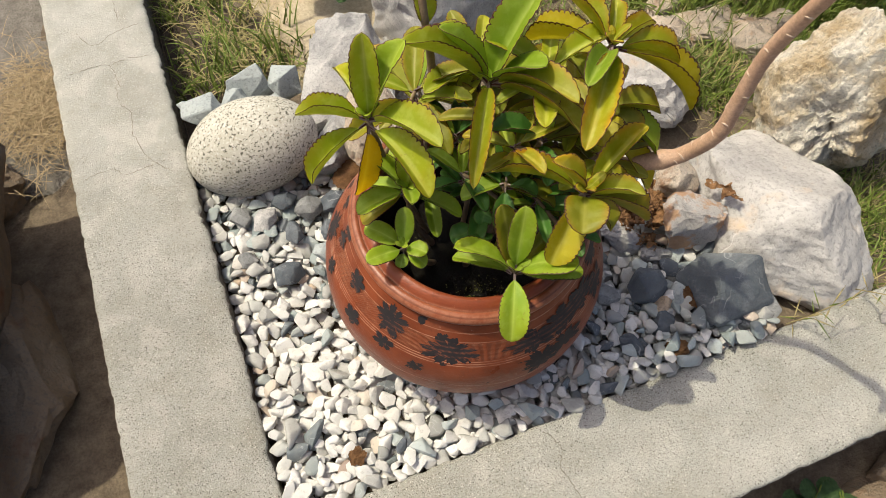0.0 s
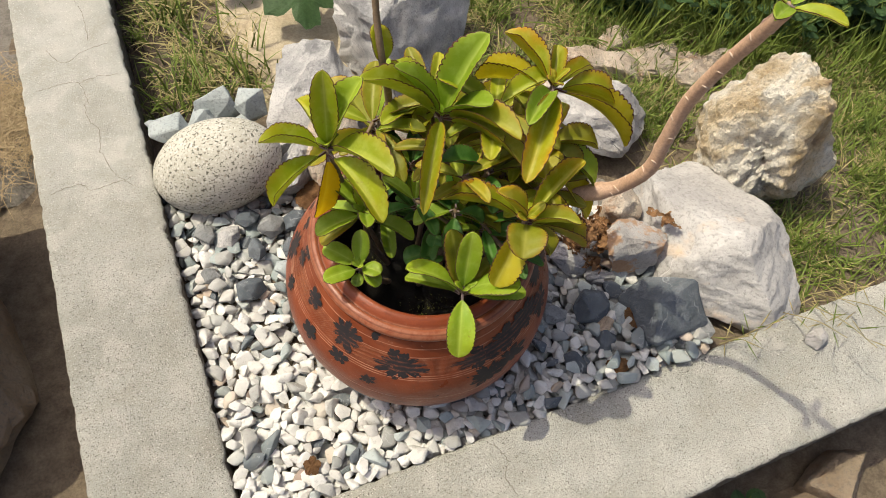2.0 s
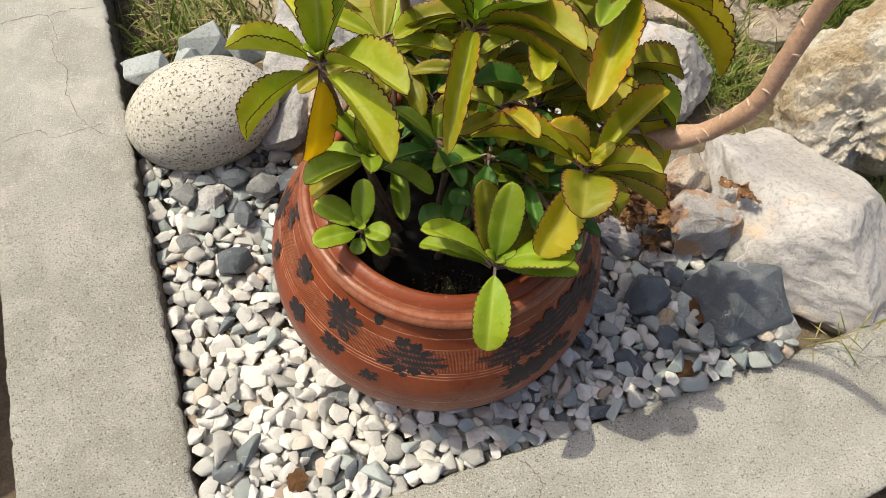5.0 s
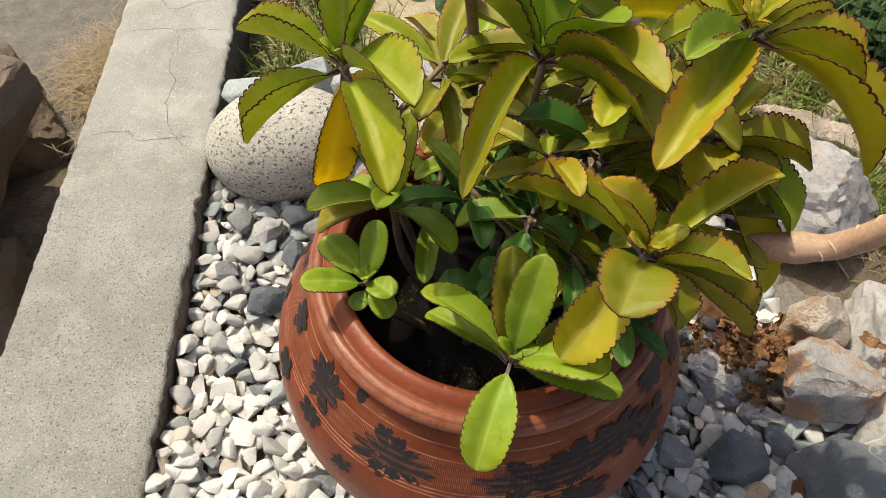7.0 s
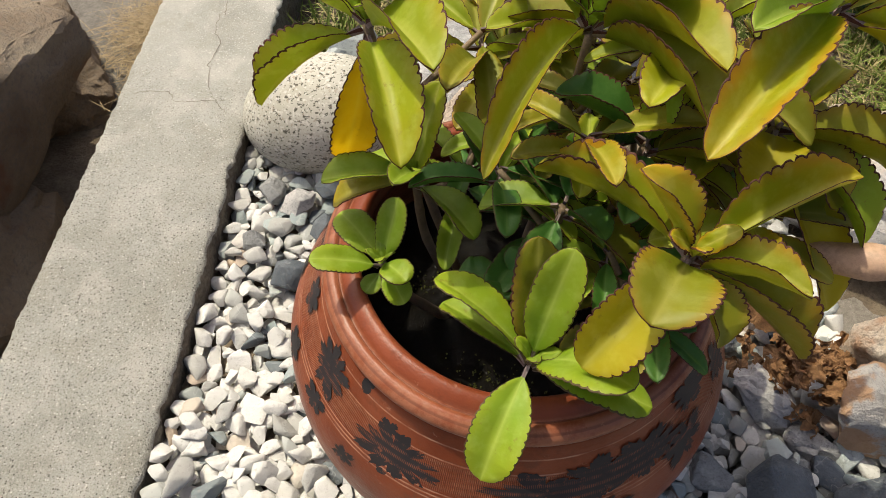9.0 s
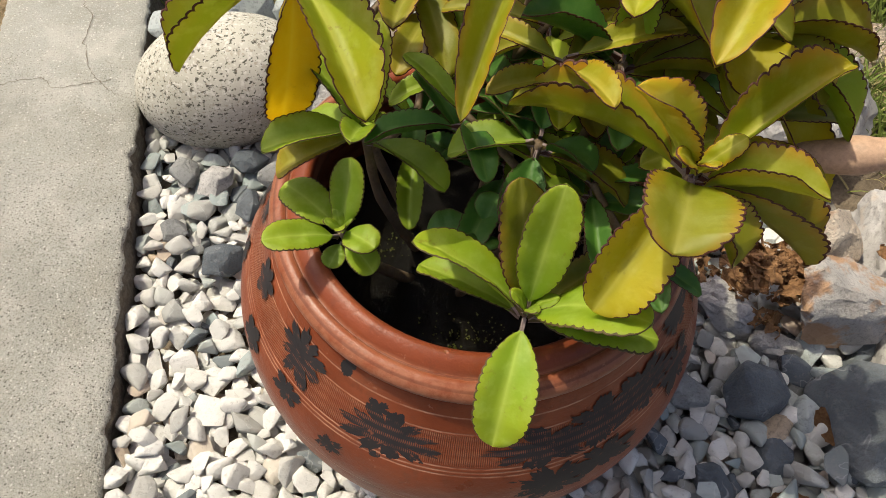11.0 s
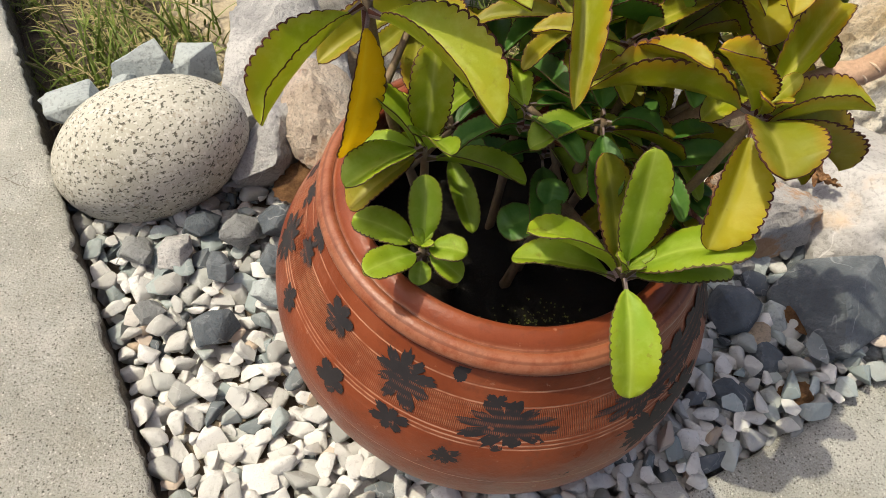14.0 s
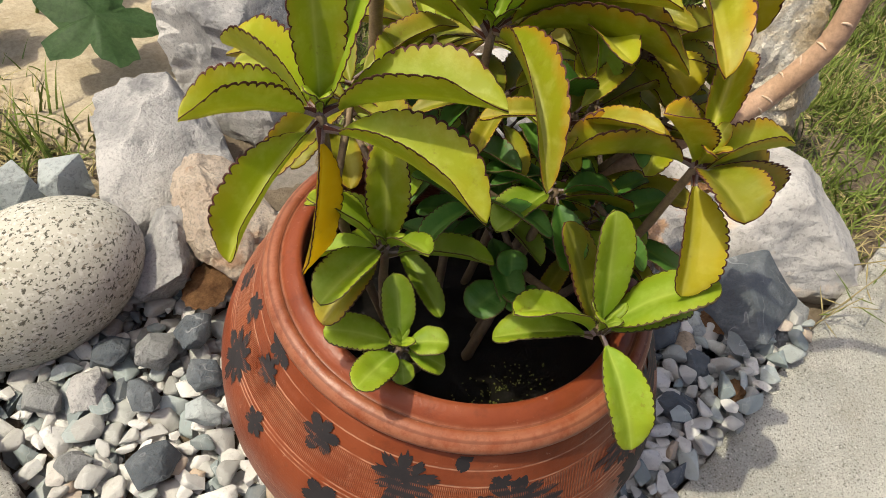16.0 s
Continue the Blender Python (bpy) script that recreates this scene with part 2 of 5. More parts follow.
def terracotta_mat():
    """Burnished red clay with turned lines, a combed band and wear on the lip."""
    m = Nodes("red_terracotta")
    p = m.coord("Object")
    sep = m.n("ShaderNodeSeparateXYZ")
    m.link(p, sep.inputs[0])
    z = sep.outputs["Z"]
    ang = m.math("ARCTAN2", sep.outputs["Y"], sep.outputs["X"])
    n = m.noise(p, 14.0, 5, 0.6)
    f = m.noise(p, 160.0, 4, 0.7)
    col = m.ramp(n, [(0.3, (0.165, 0.036, 0.013)), (0.55, (0.225, 0.053, 0.019)), (0.75, (0.275, 0.075, 0.030))])
    streak = m.n("ShaderNodeCombineXYZ")
    m.link(m.math("MULTIPLY", ang, 2.0), streak.inputs[0])
    m.link(m.math("MULTIPLY", z, 130.0), streak.inputs[1])
    st = m.noise(streak.outputs[0], 1.0, 4, 0.6)
    col = m.mix(m.ramp(st, [(0.55, 0.0), (0.75, 0.18)]), col, (0.40, 0.17, 0.10))
    # worn pale rim
    worn = m.math("MULTIPLY", m.math("MULTIPLY", m.span(z, 0.2352, 0.2385), m.span(z, 0.2512, 0.2494)), m.span(m.noise(p, 46.0, 7, 0.78), 0.34, 0.54))
    col = m.mix(m.math("MULTIPLY", worn, 0.42), col, (0.43, 0.205, 0.12))
    # shade painted into the clay: patchy under the bead, thin along the groove
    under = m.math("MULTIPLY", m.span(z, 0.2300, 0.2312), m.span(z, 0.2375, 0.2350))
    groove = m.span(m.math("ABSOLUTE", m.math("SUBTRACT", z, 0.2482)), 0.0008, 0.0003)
    lip_shade = m.math("MULTIPLY", m.math("MAXIMUM", m.math("MULTIPLY", under, m.span(m.noise(p, 90.0, 5, 0.7), 0.42, 0.55)), m.math("MULTIPLY", groove, 0.6)), 0.75)
    col = m.mix(lip_shade, col, (0.075, 0.022, 0.012))
    scuff = m.math("MULTIPLY", m.span(m.noise(p, 24.0, 6, 0.75), 0.60, 0.72), 0.22)
    col = m.mix(scuff, col, (0.42, 0.20, 0.12))
    grime = m.math("MULTIPLY", m.span(m.noise(p, 48.0, 6, 0.75), 0.54, 0.68), 0.45)
    col = m.mix(grime, col, (0.09, 0.026, 0.013))
    # pale lines scratched into the shoulder
    lines = None
    for zc in (0.1280, 0.1705, 0.1740, 0.1775, 0.2050, 0.2185):
        g = m.span(m.math("ABSOLUTE", m.math("SUBTRACT", z, zc)), 0.0009, 0.0002)
        lines = g if lines is None else m.math("MAXIMUM", lines, g)
    comb = m.math("SINE", m.math("MULTIPLY", ang, 760.0))
    comb2 = m.math("SINE", m.math("MULTIPLY", z, 1000.0))
    band = m.math("MULTIPLY", m.span(z, 0.1790, 0.1798), m.span(z, 0.2040, 0.2030))
    comb = m.math("MULTIPLY", m.math("ADD", m.math("MULTIPLY", comb, 0.8), m.math("MULTIPLY", comb2, 0.3)), band)
    rub = m.span(m.noise(p, 30.0, 4, 0.6), 0.36, 0.58)
    col = m.mix(m.math("MULTIPLY", m.math("MULTIPLY", lines, rub), 0.75), col, (0.55, 0.30, 0.19))
    col = m.mix(m.math("MULTIPLY", m.math("MULTIPLY", m.span(comb, 0.15, 0.7), rub), 0.62), col, (0.47, 0.23, 0.13))
    nick = m.span(m.noise(p, 75.0, 5, 0.75), 0.64, 0.70)
    col = m.mix(m.math("MULTIPLY", nick, 0.35), col, (0.50, 0.26, 0.16))
    h = m.math("ADD", m.math("MULTIPLY", comb, 0.5), m.math("MULTIPLY", f, 0.5))
    h = m.math("ADD", h, m.math("MULTIPLY", m.noise(p, 42.0, 4, 0.6), 1.6))
    h = m.math("SUBTRACT", h, m.math("MULTIPLY", nick, 0.4))
    h = m.math("SUBTRACT", h, m.math("MULTIPLY", lines, 0.25))
    return m.done(col, m.ramp(n, [(0.3, 0.27), (0.7, 0.46)]), m.bump(h, 0.6, 0.0012), 0.28)


M_CONC = concrete_mat("weathered_concrete", 0.96, 1.25)
M_CONC_PALE = concrete_mat("pale_concrete", 1.14, 1.4)
M_GRANITE = granite_mat()
M_WHITE_ROCK = stone_mat("pale_limestone", [(0.3, (0.32, 0.305, 0.29)), (0.5, (0.44, 0.42, 0.395)), (0.7, (0.55, 0.53, 0.50))], (0.60, 0.575, 0.55), 7.0, (0.62, 0.47, 0.32), 0.85, 0.0022)
M_CREAM_ROCK = stone_mat("cream_limestone", [(0.34, (0.46, 0.33, 0.17)), (0.47, (0.66, 0.55, 0.38)), (0.58, (0.80, 0.75, 0.64))], None, 9.0, (0.30, 0.20, 0.11), 0.85, 0.008, (0.60, 0.70))
M_GREY_ROCK = stone_mat("grey_marble_rock", [(0.32, (0.28, 0.275, 0.27)), (0.46, (0.44, 0.43, 0.415)), (0.62, (0.62, 0.60, 0.57))], (0.70, 0.68, 0.64), 13.0, (0.20, 0.20, 0.20), rust=(0.56, 0.66))
M_PEACH_ROCK = stone_mat("peach_sandstone", [(0.3, (0.54, 0.42, 0.31)), (0.55, (0.68, 0.57, 0.45)), (0.75, (0.75, 0.67, 0.56))], None, 12.0, (0.44, 0.25, 0.14), 0.85, 0.007, (0.58, 0.70))
M_TAN_ROCK = stone_mat("tan_sandstone", [(0.3, (0.40, 0.30, 0.20)), (0.55, (0.55, 0.44, 0.32)), (0.75, (0.63, 0.55, 0.43))], None, 12.0)
M_ORANGE_ROCK = stone_mat("grey_stone_with_rust", [(0.3, (0.38, 0.35, 0.32)), (0.5, (0.52, 0.49, 0.455)), (0.7, (0.64, 0.61, 0.57))], (0.60, 0.56, 0.52), 14.0, (0.50, 0.27, 0.12), rust=(0.46, 0.55))
M_BLUE_ROCK = stone_mat("blue_grey_slate", [(0.3, (0.075, 0.088, 0.102)), (0.5, (0.125, 0.145, 0.162)), (0.75, (0.25, 0.27, 0.28))], (0.42, 0.43, 0.43), 12.0, None, 0.6)
M_SLATE_PALE = stone_mat("grey_slate", [(0.3, (0.22, 0.225, 0.22)), (0.5, (0.31, 0.315, 0.305)), (0.75, (0.44, 0.44, 0.42))], (0.5, 0.5, 0.48), 12.0, None, 0.7)
M_SHARD = stone_mat("pale_blue_slate", [(0.3, (0.33, 0.365, 0.36)), (0.5, (0.40, 0.435, 0.425)), (0.75, (0.49, 0.515, 0.50))], None, 9.0, None, 0.7, 0.0014)
M_BROWN_ROCK = stone_mat("brown_boulder_rock", [(0.3, (0.17, 0.115, 0.07)), (0.5, (0.27, 0.205, 0.14)), (0.75, (0.37, 0.31, 0.23))], None, 6.0, (0.20, 0.09, 0.045), 0.85, 0.006)
M_PEB_WHITE = pebble_mat("white_marble_chip", [(0.0, (0.53, 0.525, 0.49)), (0.35, (0.68, 0.665, 0.62)), (0.68, (0.63, 0.615, 0.57)), (0.75, (0.55, 0.48, 0.39)), (0.82, (0.65, 0.635, 0.595)), (1.0, (0.73, 0.715, 0.675))])
M_PEB_GREY = pebble_mat("grey_chip", [(0.0, (0.28, 0.285, 0.265)), (0.35, (0.41, 0.405, 0.375)), (0.7, (0.52, 0.505, 0.46)), (1.0, (0.33, 0.365, 0.345))], 40.0, True)
M_PEB_BLUE = pebble_mat("blue_grey_chip", [(0.0, (0.10, 0.115, 0.13)), (0.3, (0.17, 0.195, 0.20)), (0.6, (0.28, 0.325, 0.315)), (1.0, (0.44, 0.485, 0.47))], 40.0, True)
M_PEB_TAN = pebble_mat("tan_chip", [(0.0, (0.44, 0.34, 0.24)), (0.5, (0.55, 0.46, 0.37)), (1.0, (0.40, 0.31, 0.25))])
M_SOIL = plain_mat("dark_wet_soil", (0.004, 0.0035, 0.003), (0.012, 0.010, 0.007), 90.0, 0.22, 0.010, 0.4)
M_GRIT = plain_mat("grey_brown_grit", (0.20, 0.175, 0.145), (0.36, 0.33, 0.285), 120.0, 0.95, 0.006)
M_EARTH = plain_mat("garden_earth", (0.11, 0.085, 0.06), (0.24, 0.19, 0.13), 30.0, 0.95, 0.01)
M_DRY = plain_mat("pale_grey_dry_soil", (0.135, 0.12, 0.10), (0.25, 0.23, 0.20), 26.0, 0.95, 0.010)
M_SAND = plain_mat("pale_yellow_sand", (0.40, 0.325, 0.21), (0.54, 0.46, 0.325), 22.0, 0.95, 0.006)
M_DEBRIS = plain_mat("dry_brown_litter", (0.11, 0.05, 0.02), (0.38, 0.21, 0.095), 60.0, 0.9, 0.004)
M_STRAW = plain_mat("dry_straw", (0.25, 0.18, 0.095), (0.50, 0.39, 0.23), 90.0, 0.8, 0.001)
M_BARK = plain_mat("pinkish_tan_bark", (0.50, 0.315, 0.205), (0.60, 0.40, 0.275), 38.0, 0.5, 0.0006)
M_SCAR = plain_mat("pale_leaf_scar", (0.62, 0.45, 0.32), (0.70, 0.54, 0.41), 90.0, 0.7, 0.001)
M_PETIOLE = plain_mat("grey_purple_petiole", (0.20, 0.14, 0.13), (0.33, 0.25, 0.23), 120.0, 0.55, 0.0006)
M_STEM = plain_mat("olive_brown_stem", (0.17, 0.115, 0.07), (0.27, 0.195, 0.115), 80.0, 0.6, 0.001)
def slip_mat():
    """Black slip paint, scratched through by the comb and worn in spots."""
    m = Nodes("faded_black_slip")
    p = m.coord("Object")
    sep = m.n("ShaderNodeSeparateXYZ")
    m.link(p, sep.inputs[0])
    z = sep.outputs["Z"]
    ang = m.math("ARCTAN2", sep.outputs["Y"], sep.outputs["X"])
    n = m.noise(p, 55.0, 5, 0.65)
    col = m.mix(n, (0.010, 0.0095, 0.012), (0.034, 0.029, 0.029))
    comb = m.math("MULTIPLY", m.math("ADD", m.math("SINE", m.math("MULTIPLY", ang, 760.0)), m.math("SINE", m.math("MULTIPLY", z, 1000.0))), 0.5)
    band = m.math("MULTIPLY", m.span(z, 0.1790, 0.1798), m.span(z, 0.2040, 0.2030))
    hit = m.math("MULTIPLY", m.ramp(m.math("MULTIPLY", comb, band), [(0.35, 0.0), (0.7, 1.0)]), m.ramp(n, [(0.4, 0.0), (0.6, 1.0)]))
    worn = m.ramp(m.noise(p, 130.0, 4, 0.7), [(0.60, 0.0), (0.68, 0.8)])
    col = m.mix(m.math("MAXIMUM", m.math("MULTIPLY", hit, 0.8), m.math("MULTIPLY", worn, 0.8)), col, (0.30, 0.09, 0.04))
    return m.done(col, 0.62, m.bump(m.noise(p, 200.0, 3), 0.3, 0.0006), 0.35)


M_PAINT = slip_mat()
M_MARGIN = plain_mat("maroon_leaf_margin", (0.055, 0.016, 0.012), (0.11, 0.035, 0.02), 120.0, 0.6, 0.0005)
M_GREEN = leaf_mat("fresh_green_leaf", (0.235, 0.37, 0.018), (0.52, 0.64, 0.13), (0.44, 0.46, 0.02), 0.40)
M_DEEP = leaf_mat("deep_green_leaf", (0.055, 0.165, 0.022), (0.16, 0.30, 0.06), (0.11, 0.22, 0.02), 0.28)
M_LIME = leaf_mat("lime_leaf", (0.33, 0.43, 0.012), (0.70, 0.74, 0.19), (0.58, 0.40, 0.012), 0.48, 0.45)
M_YELLOW = leaf_mat("yellowing_leaf", (0.54, 0.50, 0.012), (0.78, 0.74, 0.16), (0.62, 0.40, 0.010), 0.58, 0.45)
M_OLIVE = leaf_mat("olive_leaf", (0.255, 0.29, 0.012), (0.50, 0.49, 0.10), (0.50, 0.26, 0.012), 0.38, 0.65)
M_RUSSET = leaf_mat("amber_rimmed_leaf", (0.315, 0.385, 0.011), (0.68, 0.69, 0.16), (0.58, 0.27, 0.010), 0.46, 0.9)
M_AGGREGATE = plain_mat("broken_concrete_aggregate", (0.10, 0.085, 0.065), (0.30, 0.265, 0.21), 110.0, 0.95, 0.006)
M_DARK_EARTH = plain_mat("ditch_shade_earth", (0.055, 0.042, 0.03), (0.12, 0.092, 0.065), 45.0, 0.95, 0.01)
M_CRACK = plain_mat("dirt_filled_crack", (0.20, 0.175, 0.135), (0.28, 0.25, 0.20), 90.0, 0.95, 0.001)
M_THIN = plain_mat("green_brown_leaf_margin", (0.06, 0.040, 0.014), (0.11, 0.078, 0.02), 120.0, 0.6, 0.0005)
M_AMBER = leaf_mat("amber_leaf", (0.78, 0.56, 0.012), (0.85, 0.72, 0.10), (0.80, 0.40, 0.008), 0.75)
TONES = {"a": M_AMBER, "g": M_GREEN, "d": M_DEEP, "l": M_LIME, "y": M_YELLOW, "o": M_OLIVE, "r": M_RUSSET}
M_GRASS = plain_mat("green_grass", (0.085, 0.135, 0.018), (0.22, 0.27, 0.05), 25.0, 0.6, 0.0005)
M_GRASS_DRY = plain_mat("dry_grass", (0.30, 0.26, 0.10), (0.45, 0.37, 0.18), 25.0, 0.7, 0.0005)
M_MOSS = plain_mat("yellow_green_moss", (0.10, 0.13, 0.02), (0.30, 0.30, 0.07), 200.0, 0.5, 0.0005)
M_WEED = plain_mat("dull_green_leaf", (0.055, 0.12, 0.035), (0.11, 0.19, 0.07), 25.0, 0.55, 0.001)

# ---- mesh helpers ----
def finish(bm, name, mats, smooth=True):
    me = bpy.data.meshes.new(name)
    bm.to_mesh(me)
    bm.free()
    for mt in (mats if isinstance(mats, (list, tuple)) else [mats]):
        me.materials.append(mt)
    if smooth:
        me.polygons.foreach_set("use_smooth", [True] * len(me.polygons))
    return me


def part(name, bm, material, parent, label="", smooth=True):
    """Links a bmesh as one mesh object under a thing or a part."""
    ob = new(name, finish(bm, name, material, smooth))
    ob.parent = parent
    if label:
        ob["label"] = label
    return ob


def thing(name, bm, material, label, category, group="", kind="", smooth=True):
    return tagged(new(name, finish(bm, name, material, smooth)), label, category, group, kind)


def empty(name, label, category, at=(0, 0, 0), group="", kind=""):
    ob = new(name)
    ob.location = at
    return tagged(ob, label, category, group, kind)


def tube(bm, pts, radii, sides=10, cap=True, wobble=0.0, rng=None):
    """A tube through points, with a radius at each."""
    pts = [Vector(p) for p in pts]
    rings = []
    ref = Vector((0.3, 0.2, 1)).normalized()
    for i, p in enumerate(pts):
        d = (pts[min(i + 1, len(pts) - 1)] - pts[max(i - 1, 0)]).normalized()
        if abs(d.dot(ref)) > 0.95:
            ref = Vector((1, 0.1, 0))
        a = d.cross(ref).normalized()
        b = d.cross(a)
        ring = []
        for k in range(sides):
            t = 2 * math.pi * k / sides
            r = radii[i] * (1 + (rng.uniform(-wobble, wobble) if rng else 0))
            ring.append(bm.verts.new(p + a * (r * math.cos(t)) + b * (r * math.sin(t))))
        rings.append(ring)
    for r0, r1 in zip(rings, rings[1:]):
        for k in range(sides):
            bm.faces.new((r0[k], r0[(k + 1) % sides], r1[(k + 1) % sides], r1[k]))
    if cap:
        bm.faces.new(rings[0][::-1])
        bm.faces.new(rings[-1])
    return rings


def spline(pts, steps=6):
    """A smooth line through points."""
    pts = [Vector(p) for p in pts]
    ext = [pts[0] * 2 - pts[1]] + pts + [pts[-1] * 2 - pts[-2]]
    out = []
    for i in range(1, len(ext) - 2):
        a, b, c, d = ext[i - 1:i + 3]
        for s in range(steps):
            t = s / steps
            out.append(0.5 * ((2 * b) + (c - a) * t + (2 * a - 5 * b + 4 * c - d) * t * t + (3 * b - a - 3 * c + d) * t ** 3))
    out.append(pts[-1])
    return out


def rock_mesh(dims, seed, cuts=7, sub=4, rough=0.16, fine=0.05, deep=0.55, dents=(), chips=0):
    """A broken rock: a ball cut by random planes, chipped by many shallow ones, then roughened at two scales."""
    rng = random.Random(seed)
    bm = bmesh.new()
    bmesh.ops.create_icosphere(bm, subdivisions=sub, radius=1.0)
    planes = []
    for _ in range(cuts):
        n = Vector((rng.gauss(0, 1), rng.gauss(0, 1), rng.gauss(0, 0.8))).normalized()
        planes.append((n, rng.uniform(deep, 0.85 if deep >= 0.5 else deep + 0.25)))
    nicks = []
    for _ in range(chips):
        n = Vector((rng.gauss(0, 1), rng.gauss(0, 1), rng.gauss(0, 1))).normalized()
        nicks.append((n, rng.uniform(0.004, 0.022)))
    off = Vector((rng.uniform(0, 50), rng.uniform(0, 50), rng.uniform(0, 50)))
    for v in bm.verts:
        for n, d in planes:
            over = v.co.dot(n) - d
            if over > 0:
                v.co -= n * over * 0.96
    for n, d in nicks:
        top = max(v.co.dot(n) for v in bm.verts) - d
        for v in bm.verts:
            over = v.co.dot(n) - top
            if over > 0:
                v.co -= n * over
    for v in bm.verts:
        p = v.co.copy()
        q = p * 1.6 + off
        p *= 1 + rough * noise.fractal(q, 0.9, 2.0, 3) + fine * noise.fractal(q * 5, 0.8, 2.0, 3)
        u = p.normalized()
        for way, wide, depth in dents:
            far = (u - way).length / wide + 0.45 * noise.fractal(u * 4 + off, 0.8, 2.0, 3)
            if far < 1:
                p -= u * depth * min(1.0, 1.7 * (1 - far)) * (1 + 0.5 * noise.noise(u * 14 + off))
        v.co = Vector((p.x * dims[0], p.y * dims[1], p.z * dims[2]))
    return bm


def chunk_mesh(dims, seed, corners=15):
    """An angular broken stone: flat faces between scattered corners, edges nicked, faces slightly uneven."""
    rng = random.Random(seed)
    bm = bmesh.new()
    for k in range(corners):
        z = 1 - 2 * (k + 0.5) / corners
        a = 2.4 * k + rng.uniform(-0.5, 0.5)
        r = math.sqrt(1 - z * z)
        f = rng.uniform(0.85, 1.15)
        bm.verts.new((dims[0] * r * f * math.cos(a), dims[1] * r * f * math.sin(a), dims[2] * z * f))
    bmesh.ops.convex_hull(bm, input=bm.verts[:])
    bmesh.ops.delete(bm, geom=[v for v in bm.verts if not v.link_faces], context="VERTS")
    bmesh.ops.dissolve_limit(bm, angle_limit=radians(20), verts=bm.verts[:], edges=bm.edges[:])
    bmesh.ops.bevel(bm, geom=bm.edges[:], offset=0.05 * min(dims), segments=1, affect="EDGES", clamp_overlap=True)
    bmesh.ops.triangulate(bm, faces=bm.faces[:])
    bmesh.ops.subdivide_edges(bm, edges=bm.edges[:], cuts=2, use_grid_fill=True)
    bmesh.ops.triangulate(bm, faces=bm.faces[:])
    size = sum(dims) / 3
    off = Vector((seed * 1.3, seed * 0.7, 3))
    for v in bm.verts:
        v.co += noise.noise_vector(v.co * (1.6 / size) + off) * 0.06 * size + noise.noise_vector(v.co * (6.0 / size) + off) * 0.022 * size
    bmesh.ops.recalc_face_normals(bm, faces=bm.faces)
    return bm


def chunk(at, dims, turn, seed, mat, label, group="garden rocks", corners=15):
    ob = thing("stone", chunk_mesh(dims, seed, corners), mat, label, "stone", group)
    ob.data.set_sharp_from_angle(angle=radians(22))
    ob.matrix_world = pose(*at, *turn)
    return ob


def crumple_mesh(size, seed):
    """A crumpled dry scrap: a small thin sheet folded up by noise at two scales."""
    rng = random.Random(seed)
    off = Vector((rng.uniform(0, 90), rng.uniform(0, 90), rng.uniform(0, 90)))
    n = 13
    bm = bmesh.new()
    grid = []
    for j in range(n):
        row = []
        for i in range(n):
            p = Vector((i / (n - 1) - 0.5, j / (n - 1) - 0.5, 0)) * (0.8 + 0.4 * noise.noise(Vector((i * 0.35, j * 0.35, off.x))))
            q = p * 2.6 + off
            d = noise.noise_vector(q) * 0.55 + noise.noise_vector(q * 2.7) * 0.22
            row.append(bm.verts.new((p * 1.5 + d) * size))
        grid.append(row)
    for j in range(n - 1):
        for i in range(n - 1):
            if rng.random() > 0.05:
                bm.faces.new((grid[j][i], grid[j][i + 1], grid[j + 1][i + 1], grid[j + 1][i]))
    bmesh.ops.delete(bm, geom=[v for v in bm.verts if not v.link_faces], context="VERTS")
    return bm


def shard(at, dims, turn, seed):
    ob = thing("slate_shard", chunk_mesh(dims, seed, 9), M_SHARD, "pale blue-grey broken slate piece", "stone", "slate pieces", smooth=False)
    ob.matrix_world = pose(*at, *turn)
    return ob


def rock(name, at, dims, turn, seed, mat, label, category="rock", cuts=7, sub=4, rough=0.16, fine=0.05, group="garden rocks", smooth=True, deep=0.55, dents=(), chips=0):
    """dims are half sizes; at is the centre; turn is a triple of degrees."""
    back = pose(0, 0, 0, *turn).to_3x3().inverted()
    holes = [((back @ Vector(w)).normalized(), wide, depth) for w, wide, depth in dents]
    bm = rock_mesh(dims, seed, cuts, sub, rough, fine, deep, holes, chips)
    ob = thing(name, bm, mat, label, category, group, smooth=smooth)
    if smooth:
        ob.data.set_sharp_from_angle(angle=radians(24))
    ob.matrix_world = pose(*at, *turn)
    return ob

# ---- setting: ground, sand, kerbs ----
BED_Z = -0.035


def ground_height(x, y):
    ditch = 0.05 * max(0.0, min(1.0, (0.085 - x) / 0.05)) * max(0.0, min(1.0, (y - 1.0) / 0.08))
    return BED_Z - 0.02 - ditch + 0.018 * noise.noise(Vector((x * 3, y * 3, 0))) + 0.006 * noise.noise(Vector((x * 17, y * 17, 4)))


def sheet(name, xs, ys, fz, mat, label, category):
    bm = bmesh.new()
    grid = [[bm.verts.new((x, y, fz(x, y))) for x in xs] for y in ys]
    for j in range(len(ys) - 1):
        for i in range(len(xs) - 1):
            bm.faces.new((grid[j][i], grid[j][i + 1], grid[j + 1][i + 1], grid[j + 1][i]))
    return thing(name, bm, mat, label, category, kind="structure")


